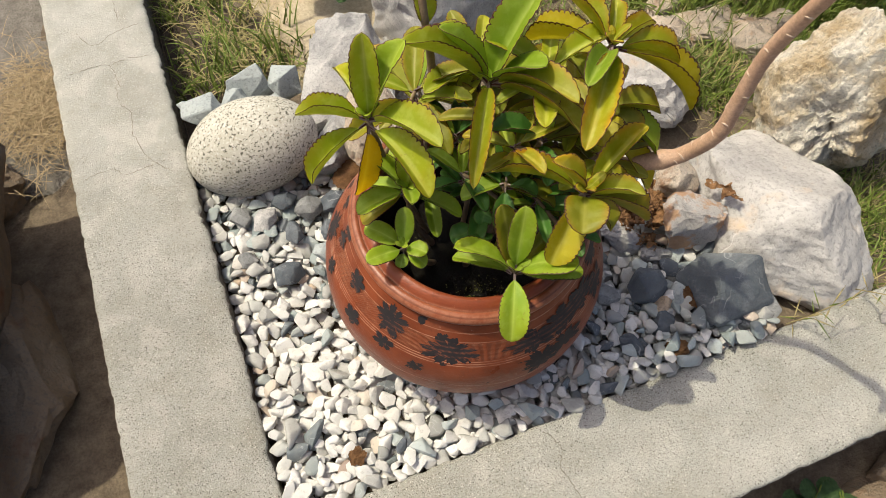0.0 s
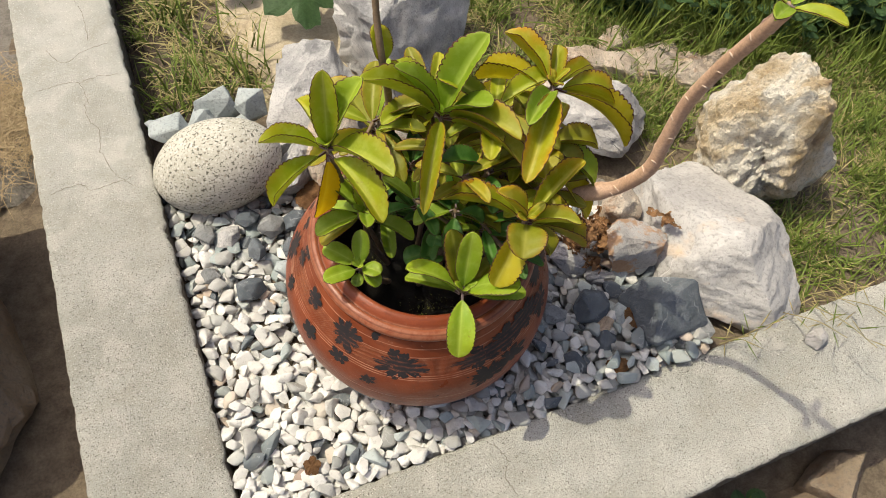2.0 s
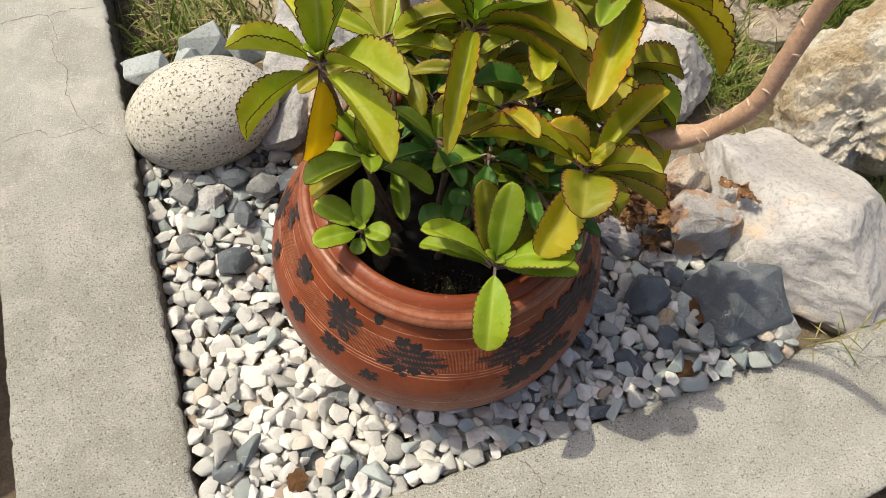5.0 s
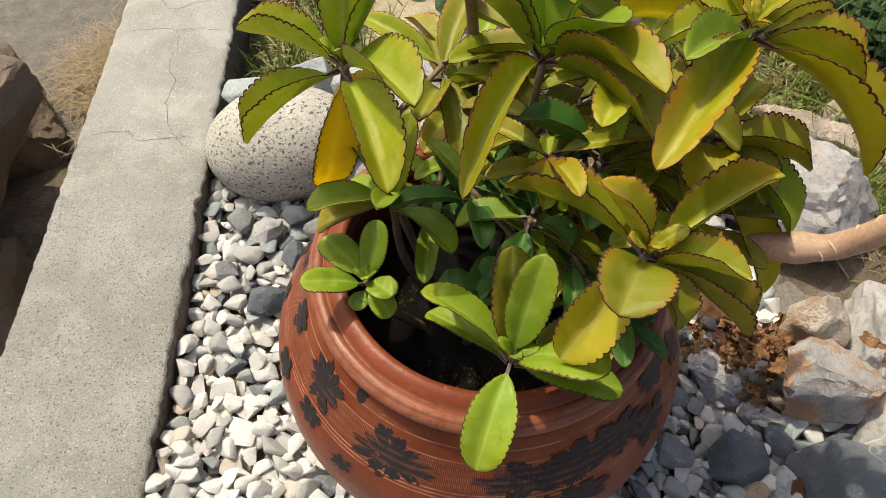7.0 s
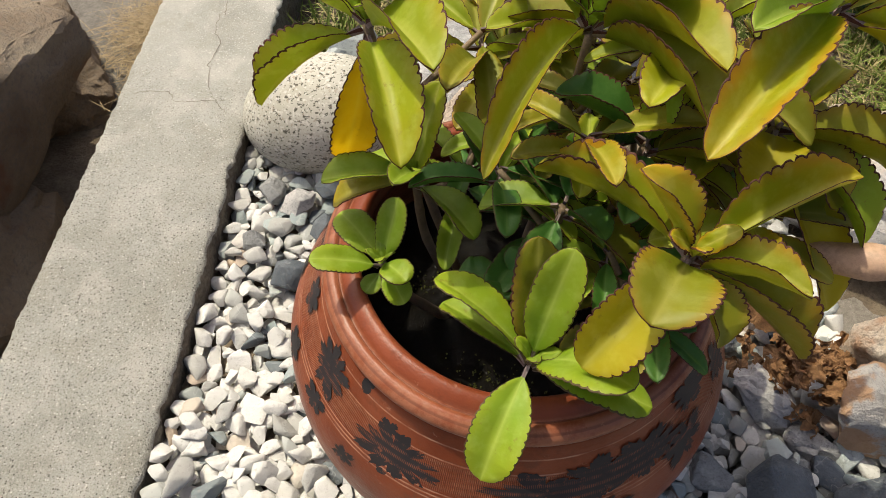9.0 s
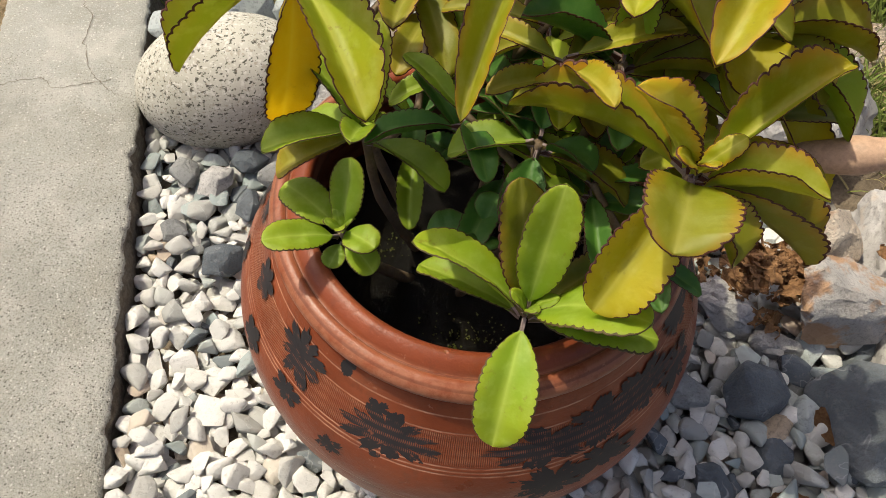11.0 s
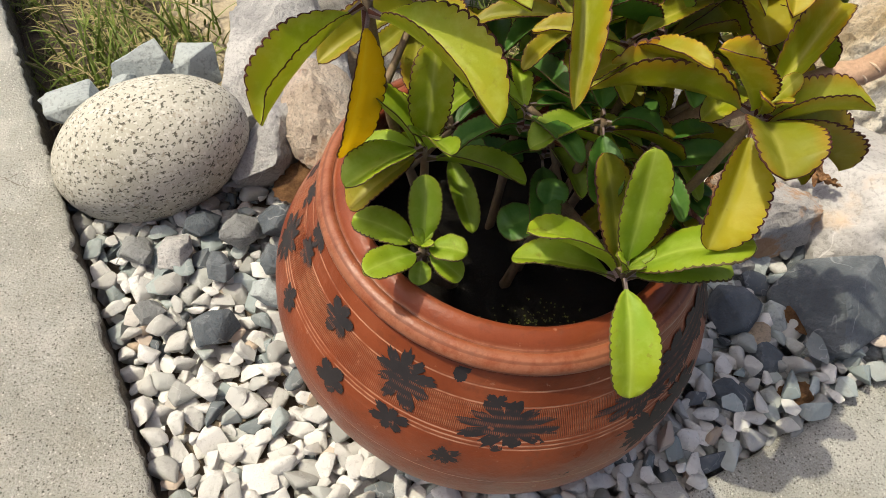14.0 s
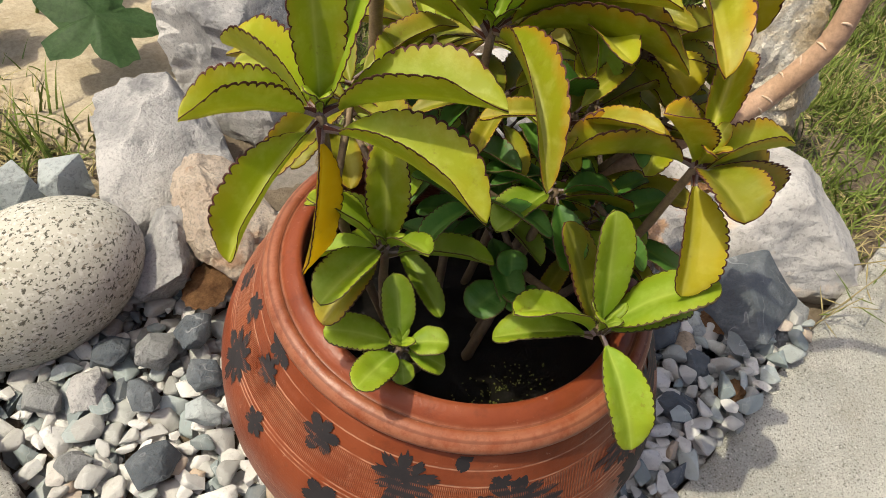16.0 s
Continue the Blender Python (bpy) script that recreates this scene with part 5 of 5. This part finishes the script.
_end = BR[-1]
for _k in range(4):
    _a = 1.6 * _k + 0.4
    _d = Vector((math.cos(_a), math.sin(_a), 0.25)).normalized()
    leaf(branch, _end, _end + _d * (0.048 if _k % 2 else 0.034), 0.018, 0.05, 0, "l" if _k % 2 else "g")
bm = bmesh.new()
tube(bm, spline([(0.345, 0.640, 0.30), (0.338, 0.648, 0.42), (0.322, 0.630, 0.50), (0.322, 0.655, 0.56), (0.325, 0.67, 0.62)], 8), [0.0055 - 0.0018 * i / 32 for i in range(33)], 10)
upright = part("branch", bm, M_STEM, plant, "thin upright brown stem")
leaf(upright, (0.325, 0.633, 0.49), (0.318, 0.655, 0.535), 0.030, 0.05, 0, "l")

# ---- grass, straw and weeds ----
def blade(vs, fs, base, tip, width, sag, rng):
    """One grass blade, a tapering bent strip with a slight keel."""
    base, tip = Vector(base), Vector(tip)
    d = tip - base
    side = d.cross(Vector((rng.uniform(-0.4, 0.4), rng.uniform(-0.4, 0.4), 1))).normalized() * width / 2
    k = len(vs)
    n = 4
    for i in range(n + 1):
        t = i / n
        c = base + d * t + Vector((0, 0, sag * 4 * t * (1 - t)))
        w = side * (1 - t ** 1.5) + side * 0.05
        vs.append((c - w)[:])
        vs.append((c + w + Vector((0, 0, width * 0.15)))[:])
    for i in range(n):
        a = k + 2 * i
        fs.append((a, a + 1, a + 3, a + 2))


def stuff(name, vs, fs, mat, label, category):
    me = bpy.data.meshes.new(name)
    me.from_pydata(vs, [], fs)
    me.materials.append(mat)
    return tagged(new(name, me), label, category, kind="stuff")


def grass(name, count, where, length, width, mat, seed, label, flat=0.5, clump=18):
    """Blades in tufts; where(rng) gives a tuft's centre."""
    rng = random.Random(seed)
    vs, fs = [], []
    for _ in range(count // clump):
        spot = where(rng)
        if spot is None:
            continue
        x, y = spot
        h = rng.uniform(0.6, 1.2)
        for _b in range(clump):
            bx, by = x + rng.gauss(0, 0.022), y + rng.gauss(0, 0.022)
            z = ground_height(bx, by) if bx > -0.1 and by > 0.18 else LOW_Z
            a = rng.uniform(0, 6.28)
            ln = length * h * rng.uniform(0.5, 1.2)
            up = rng.uniform(1 - flat, 1.0) if rng.random() > flat else rng.uniform(0.05, 0.4)
            r = math.sqrt(max(0.02, 1 - up * up))
            blade(vs, fs, (bx, by, z - 0.004), (bx + math.cos(a) * r * ln, by + math.sin(a) * r * ln, z + up * ln), width * rng.uniform(0.7, 1.3), ln * rng.uniform(0.05, 0.22), rng)
    return stuff(name, vs, fs, mat, label, "grass")


def lawn(rng):
    x, y = rng.uniform(0.62, 2.6), rng.uniform(0.31, 2.4)
    if x < 0.98 and y < 0.80 + 0.15 * noise.noise(Vector((x * 5, y * 5, 0))):
        return None
    if noise.noise(Vector((x * 5, y * 5, 7))) < (-0.12 if y < 0.75 else -0.3) and rng.random() < 0.8:
        return None
    if math.hypot(x - 1.15, y - 0.66) < 0.15 or math.hypot(x - 0.83, y - 0.82) < 0.13 or math.hypot(x - 0.60, y - 1.2) < 0.16:
        return None
    return x, y


def back_left(rng):
    x, y = rng.uniform(0.05, 0.27), rng.uniform(1.12, 1.75)
    return None if (x - 0.32) ** 2 + (y - 1.38) ** 2 < 0.03 and rng.random() < 0.8 else (x, y)


def kerb_foot(rng):
    return rng.uniform(0.01, 0.12), rng.uniform(1.15, 2.2)


def hedge_foot(rng):
    x = rng.uniform(1.0, 2.0)
    return x, 1.10 - 0.45 * max(0.0, x - 1.0) + rng.uniform(-0.08, 0.25)


def far_lawn(rng):
    return rng.uniform(-0.0, 3.2), rng.uniform(1.75, 3.6)


grass("lawn_grass", 64000, lawn, 0.072, 0.0034, M_GRASS, 5, "sparse green lawn grass among dry blades", 0.5)
grass("dry_lawn_grass", 50000, lawn, 0.065, 0.0028, M_GRASS_DRY, 6, "dry straw-coloured grass lying on the earth", 0.85)
grass("tall_grass", 2600, hedge_foot, 0.15, 0.0044, M_GRASS, 14, "long green grass at the foot of the hedge weeds", 0.3, 13)
grass("weedy_grass", 950, back_left, 0.100, 0.0042, M_GRASS, 7, "green grass tufts growing in sandy soil", 0.35, 14)
grass("dry_weedy_grass", 2000, back_left, 0.075, 0.0032, M_GRASS_DRY, 8, "dry yellow grass tufts in sandy soil", 0.9, 14)
grass("kerb_grass", 700, kerb_foot, 0.07, 0.0026, M_GRASS, 9, "green grass along the foot of the kerb", 0.4, 12)
grass("far_grass", 9000, far_lawn, 0.09, 0.0035, M_GRASS, 10, "green lawn grass in the distance", 0.4, 20)

# dry straw lying outside the side kerb
_rng = random.Random(31)
_vs, _fs = [], []
for _ in range(1700):
    _x, _y = -0.30 + _rng.gauss(0, 0.05), 1.37 + _rng.gauss(0, 0.07)
    if _x > -0.21:
        continue
    _a, _l = _rng.uniform(0, 6.28), _rng.uniform(0.03, 0.10)
    _z = LOW_Z + 0.020 + _rng.uniform(0, 0.022)
    blade(_vs, _fs, (_x, _y, _z), (_x + math.cos(_a) * _l, _y + math.sin(_a) * _l, _z + _rng.uniform(-0.008, 0.012)), 0.0016, 0.003, _rng)
stuff("straw", _vs, _fs, M_STRAW, "heap of dry golden straw beside the kerb", "straw")

# dry litter between the pot and the rocks
def scrap(at, size, seed):
    ob = thing("litter_scrap", crumple_mesh(size, seed), M_DEBRIS, "crumpled orange-brown scrap of dry plant litter", "litter", "dry litter", smooth=False)
    ob.matrix_world = pose(*at, _rng.uniform(-50, 50), _rng.uniform(-50, 50), _rng.uniform(0, 360))


for _k in range(46):
    _a = _rng.uniform(0, 6.28)
    _r = _rng.uniform(0, 1)
    _x, _y = 0.70 + 0.085 * _r * math.cos(_a), 0.545 + 0.06 * _r * math.sin(_a)
    scrap((_x, _y, 0.012 + 0.035 * (1 - _r) + _rng.uniform(0, 0.012)), _rng.uniform(0.012, 0.024), 900 + _k)
for _k, (_x, _y, _z) in enumerate(((0.825, 0.515, 0.075), (0.815, 0.535, 0.07), (0.83, 0.50, 0.075))):
    scrap((_x, _y, _z + 0.006), 0.018, 960 + _k)


def sprig(at, height, lean, n, seed):
    """A wiry grass shoot with thin pointed leaves in opposite pairs."""
    rng = random.Random(seed)
    at = Vector(at)
    ob = empty("grass_sprig", "wiry green grass sprig growing at the kerb edge", "grass", at)
    pts = [Vector((0, 0, 0)), Vector(lean) * 0.5 + Vector((0, 0, height * 0.6)), Vector(lean) + Vector((0, 0, height))]
    line = spline(pts, 6)
    bm = bmesh.new()
    tube(bm, line, [0.0011 - 0.0005 * i / len(line) for i in range(len(line))], 6)
    part("stalk", bm, M_GRASS_DRY, ob)
    for k in range(n):
        p = line[2 + (len(line) - 3) * k // n]
        a = rng.uniform(0, 6.28)
        for s in (0, math.pi):
            d = Vector((math.cos(a + s), math.sin(a + s), rng.uniform(0.1, 0.6))).normalized()
            bm = bmesh.new()
            l = rng.uniform(0.025, 0.055)
            side = d.cross(Vector((0, 0, 1))).normalized() * 0.0014
            v = [bm.verts.new(q) for q in (p, p + d * l * 0.4 + side, p + d * l, p + d * l * 0.4 - side, p + d * l * 0.4 + Vector((0, 0, 0.0012)), p + d * l * 0.4 - Vector((0, 0, 0.0008)))]
            for f in ((0, 1, 4), (1, 2, 4), (2, 3, 4), (3, 0, 4), (1, 0, 5), (2, 1, 5), (3, 2, 5), (0, 3, 5)):
                bm.faces.new([v[i] for i in f])
            part("blade", bm, M_GRASS if k % 2 else M_GRASS_DRY, ob)
    return ob


sprig((0.838, 0.290, -0.005), 0.07, (0.015, -0.02, 0), 4, 1)
sprig((0.858, 0.286, 0.0), 0.11, (0.03, -0.02, 0), 5, 2)
sprig((0.985, 0.300, 0.0), 0.13, (-0.03, -0.10, 0), 4, 3)
sprig((1.040, 0.300, 0.0), 0.12, (-0.04, -0.13, 0), 5, 4)
sprig((1.085, 0.300, 0.0), 0.14, (-0.02, -0.12, 0), 5, 6)


def broad_leaf(parent, base, direction, size, lobes, mat, name="leaf", depth=0.35):
    """A lobed flat weed leaf with a stalk."""
    base = Vector(base)
    d = Vector(direction).normalized()
    side = d.cross(Vector((0, 0, 1))).normalized()
    up = side.cross(d).normalized()
    bm = bmesh.new()
    n = 48
    c = base + d * size * 0.5
    ctop = bm.verts.new(c + up * size * 0.04)
    ring, ringb = [], []
    for k in range(n):
        t = 2 * math.pi * k / n
        r = size * 0.5 * (1 - depth * (1 - abs(math.cos(lobes * t / 2)) ** 0.8)) * (1 + 0.05 * math.sin(t * 17))
        p = c + d * r * math.cos(t) + side * r * math.sin(t) * 0.92
        p += up * (-0.10 * size * math.sin(t) ** 2 + 0.02 * size * math.sin(3 * t))
        ring.append(bm.verts.new(p))
    mid = [bm.verts.new(c.lerp(v.co, 0.55) + up * size * 0.03 * math.sin(k * lobes * 2 * math.pi / n)) for k, v in enumerate(ring)]
    for k in range(n):
        q = (k + 1) % n
        bm.faces.new((ctop, mid[k], mid[q]))
        bm.faces.new((mid[k], ring[k], ring[q], mid[q]))
    bmesh.ops.solidify(bm, geom=bm.faces[:], thickness=0.0008)
    return part(name, bm, mat, parent)


gourd = empty("gourd_seedling", "young gourd plant with large lobed green leaves on sand", "plant", (0, 0, 0))
bm = bmesh.new()
tube(bm, spline([(0.36, 1.50, -0.05), (0.37, 1.46, 0.03), (0.375, 1.43, 0.07)], 5), [0.003] * 11, 8)
part("stalk", bm, M_GRASS, gourd)
broad_leaf(gourd, (0.390, 1.39, 0.085), (-0.05, -0.8, -0.24), 0.195, 5, M_WEED, depth=0.52)
broad_leaf(gourd, (0.30, 1.47, 0.06), (-0.6, -0.4, -0.2), 0.12, 5, M_WEED)
broad_leaf(gourd, (0.42, 1.50, 0.06), (0.7, 0.2, -0.2), 0.13, 5, M_WEED)


def weed(at, height, n, size, seed):
    rng = random.Random(seed)
    ob = empty("broadleaf_weed", "dark green leafy weed at the lawn edge", "plant", at, "lawn weeds")
    for s in range(4):
        a = rng.uniform(0, 6.28)
        top = Vector((math.cos(a) * height * 0.5, math.sin(a) * height * 0.5, height * rng.uniform(0.7, 1.1)))
        line = spline([Vector((0, 0, -0.03)), top * 0.5 + Vector((0, 0, 0.02)), top], 5)
        bm = bmesh.new()
        tube(bm, line, [0.0022 - 0.001 * i / len(line) for i in range(len(line))], 6)
        stalk = part("stalk", bm, M_GRASS, ob)
        for k in range(n):
            p = line[2 + (len(line) - 3) * k // n]
            b_ = rng.uniform(0, 6.28)
            broad_leaf(stalk, p, (math.cos(b_), math.sin(b_), rng.uniform(-0.2, 0.4)), size * rng.uniform(0.7, 1.2), 1, M_WEED, "leaf", 0.12)
    return ob


for _k in range(64):
    _x = 0.98 + 0.0125 * _k + _rng.uniform(-0.03, 0.03)
    _y = 1.15 - 0.50 * max(0.0, _x - 1.0) + _rng.uniform(-0.02, 0.30)
    weed((_x, _y, ground_height(_x, _y)), _rng.uniform(0.10, 0.19), 7, _rng.uniform(0.024, 0.038), 700 + _k)
for _k in range(3):
    weed((0.80 + 0.05 * _k, 0.02 - 0.03 * _k, LOW_Z), 0.08, 6, 0.032, 760 + _k)


def dry_leaf(at, turn, size, lobes):
    ob = empty("fallen_leaf", "curled brown dry leaf lying on the gravel", "leaf", at, "fallen leaves")
    broad_leaf(ob, (0, 0, 0), (math.cos(turn), math.sin(turn), 0.15), size, lobes, M_DEBRIS, "blade", 0.3)
    return ob


dry_leaf((0.612, 0.306, 0.012), 0.2, 0.045, 3)
dry_leaf((0.110, 0.325, 0.006), 1.2, 0.03, 5)
dry_leaf((0.712, 0.362, 0.018), 1.9, 0.040, 2)
dry_leaf((0.64, 0.62, 0.03), 0.2, 0.06, 3)
# leaf shape standing in for a reddish-brown stone
dry_leaf((0.23, 0.80, 0.0), 0.5, 0.07, 2)

# ---- gravel ----
def chip_mesh(seed, deep):
    """A marble chip: the hull of some scattered corners, its edges worn round."""
    rng = random.Random(seed)
    bm = bmesh.new()
    flat, thin = rng.uniform(0.62, 0.95), rng.uniform(0.42, 0.72)
    for _ in range(12):
        p = Vector((rng.gauss(0, 1), rng.gauss(0, 1), rng.gauss(0, 1))).normalized() * rng.uniform(0.9, 1.12)
        bm.verts.new((p.x, p.y * flat, p.z * thin))
    bmesh.ops.convex_hull(bm, input=bm.verts[:])
    bmesh.ops.delete(bm, geom=[v for v in bm.verts if not v.link_faces], context="VERTS")
    bmesh.ops.dissolve_limit(bm, angle_limit=radians(16), verts=bm.verts[:], edges=bm.edges[:])
    bmesh.ops.bevel(bm, geom=bm.edges[:], offset=deep, segments=2, profile=0.6, affect="EDGES", clamp_overlap=True)
    bmesh.ops.triangulate(bm, faces=bm.faces[:])
    for v in bm.verts:
        v.co *= 1 + 0.10 * noise.noise(v.co * 1.9 + Vector((seed, 0, 0)))
    bmesh.ops.smooth_vert(bm, verts=bm.verts[:], factor=0.42, use_axis_x=True, use_axis_y=True, use_axis_z=True)
    bmesh.ops.recalc_face_normals(bm, faces=bm.faces)
    return bm


gravel_rng = random.Random(77)
MATS = [M_PEB_WHITE, M_PEB_GREY, M_PEB_BLUE, M_PEB_TAN]
CHIPS = {}
for mi, mt in enumerate(MATS):
    for s in range(12):
        bm = chip_mesh(100 + s + 20 * mi, 0.15 if mi else 0.22)
        CHIPS[mi, s] = finish(bm, "pebble", mt)
        CHIPS[mi, s].set_sharp_from_angle(angle=radians(52))

# the bed is filled by dropping chips one by one onto a height field
CELL = 0.004
GX0, GY0, GX1, GY1 = 0.0, 0.27, 1.0, 1.15
NXH, NYH = int((GX1 - GX0) / CELL), int((GY1 - GY0) / CELL)
HEIGHT = np.full((NYH, NXH), BED_Z - 0.022)


def bed_level(x, y):
    """The level to which the gravel is heaped: low along the side kerb, brimming at the front."""
    z = -0.028 + 0.03 * min(1.0, max(0.0, (0.55 - y) / 0.25)) + 0.02 * min(1.0, max(0.0, (x - 0.45) / 0.2))
    return z - 0.008 - 0.003 * min(1.0, max(0.0, (0.335 - y) / 0.03))


def in_bed(x, y):
    if x < 0.008 or y < 0.295 - 0.004 * min(1, max(0, (x - 0.3) / 0.3)):
        return False
    if math.hypot(x - PX, y - PY) < 0.135:
        return False
    if x > 0.805 - 0.15 * max(0, y - 0.4):
        return False
    return y < 0.92 - 0.2 * max(0.0, x - 0.2)


def kind_at(x, y, rng):
    right = min(1.0, max(0.0, (x - 0.36) / 0.22))
    back = min(1.0, max(0.0, (y - 0.665) / 0.06)) * (1 if x < 0.3 else 0.5)
    g = max(right * 0.85, back)
    w = rng.random()
    if w < 0.03 + 0.04 * right:
        return 3
    if w < 0.04 + 0.74 * (1 - g) + 0.34 * g:
        return 0
    if rng.random() < (0.34 if right > 0.4 else 0.36):
        return 2
    return 1


placed = []
tries = 0
while len(placed) < 6200 and tries < 70000:
    tries += 1
    best = None
    for _ in range(4):
        x, y = gravel_rng.uniform(0.0, 0.90), gravel_rng.uniform(0.27, 0.93)
        if not in_bed(x, y):
            continue
        i, j = int((x - GX0) / CELL), int((y - GY0) / CELL)
        h = HEIGHT[j, i]
        gap = h - bed_level(x, y)
        if best is None or gap < best[0]:
            best = (gap, x, y)
    if best is None or best[0] > 0.0:
        continue
    _, x, y = best
    mi = kind_at(x, y, gravel_rng)
    r = gravel_rng.uniform(0.0074, 0.0170) * (1.18 if mi in (1, 2) else 1.0)
    if gravel_rng.random() < 0.05:
        r *= 1.35
    k = int(r * 0.8 / CELL) + 1
    i, j = int((x - GX0) / CELL), int((y - GY0) / CELL)
    j0, j1, i0, i1 = max(0, j - k), min(NYH, j + k + 1), max(0, i - k), min(NXH, i + k + 1)
    patch = HEIGHT[j0:j1, i0:i1]
    yy, xx = np.mgrid[j0:j1, i0:i1]
    d2 = ((xx - i) ** 2 + (yy - j) ** 2) * CELL * CELL / (r * r)
    m = d2 < 0.8
    ground = float(np.percentile(patch[m], 60)) if m.any() else float(patch.mean())
    z = ground + r * 0.26
    dome = z + r * 0.38 * np.sqrt(np.clip(1 - d2, 0, 1))
    HEIGHT[j0:j1, i0:i1] = np.where(d2 < 1.0, np.maximum(patch, dome), patch)
    placed.append((z, x, y, r, mi))

gravel_bed = sheet("gravel_bed", [0.0 + 0.9 * i / 30 for i in range(31)], [0.27 + 0.75 * i / 30 for i in range(31)], lambda x, y: BED_Z - 0.024 + 0.004 * noise.noise(Vector((x * 30, y * 30, 1))), M_GRIT, "grey-brown grit under loose white and grey gravel", "gravel")
# the chips lying uppermost in the open front stretch are pieces of their own
order = sorted(range(len(placed)), key=lambda q: placed[q][0] - bed_level(placed[q][1], placed[q][2]) - (0.03 if placed[q][1] < 0.36 or placed[q][2] < 0.42 else 0), reverse=True)
single = set(order[:300])
rest_data = [([], []) for _ in MATS]
for q, (z, x, y, r, mi) in enumerate(placed):
    s = gravel_rng.randrange(12)
    rot = Euler((gravel_rng.uniform(-0.35, 0.35), gravel_rng.uniform(-0.35, 0.35), gravel_rng.uniform(0, 6.28)))
    m = Matrix.LocRotScale((x, y, z), rot, (r * gravel_rng.uniform(1.02, 1.36), r * 1.07, r))
    if q in single:
        ob = new("pebble", CHIPS[mi, s])
        ob.parent = gravel_bed
        ob.matrix_world = m
    else:
        vs, fs = rest_data[mi]
        base = len(vs)
        me = CHIPS[mi, s]
        vs.extend([(m @ v.co)[:] for v in me.vertices])
        fs.extend([tuple(base + k for k in p.vertices) for p in me.polygons])
NAMES = ("white_gravel", "grey_gravel", "blue_grey_gravel", "tan_gravel")
for (vs, fs), mt, nm in zip(rest_data, MATS, NAMES):
    me = bpy.data.meshes.new(nm)
    me.from_pydata(vs, [], fs)
    me.materials.append(mt)
    me.polygons.foreach_set("use_smooth", [True] * len(me.polygons))
    me.set_sharp_from_angle(angle=radians(52))
    ob = new(nm, me)
    ob.parent = gravel_bed
    ob["kind"] = "stuff"
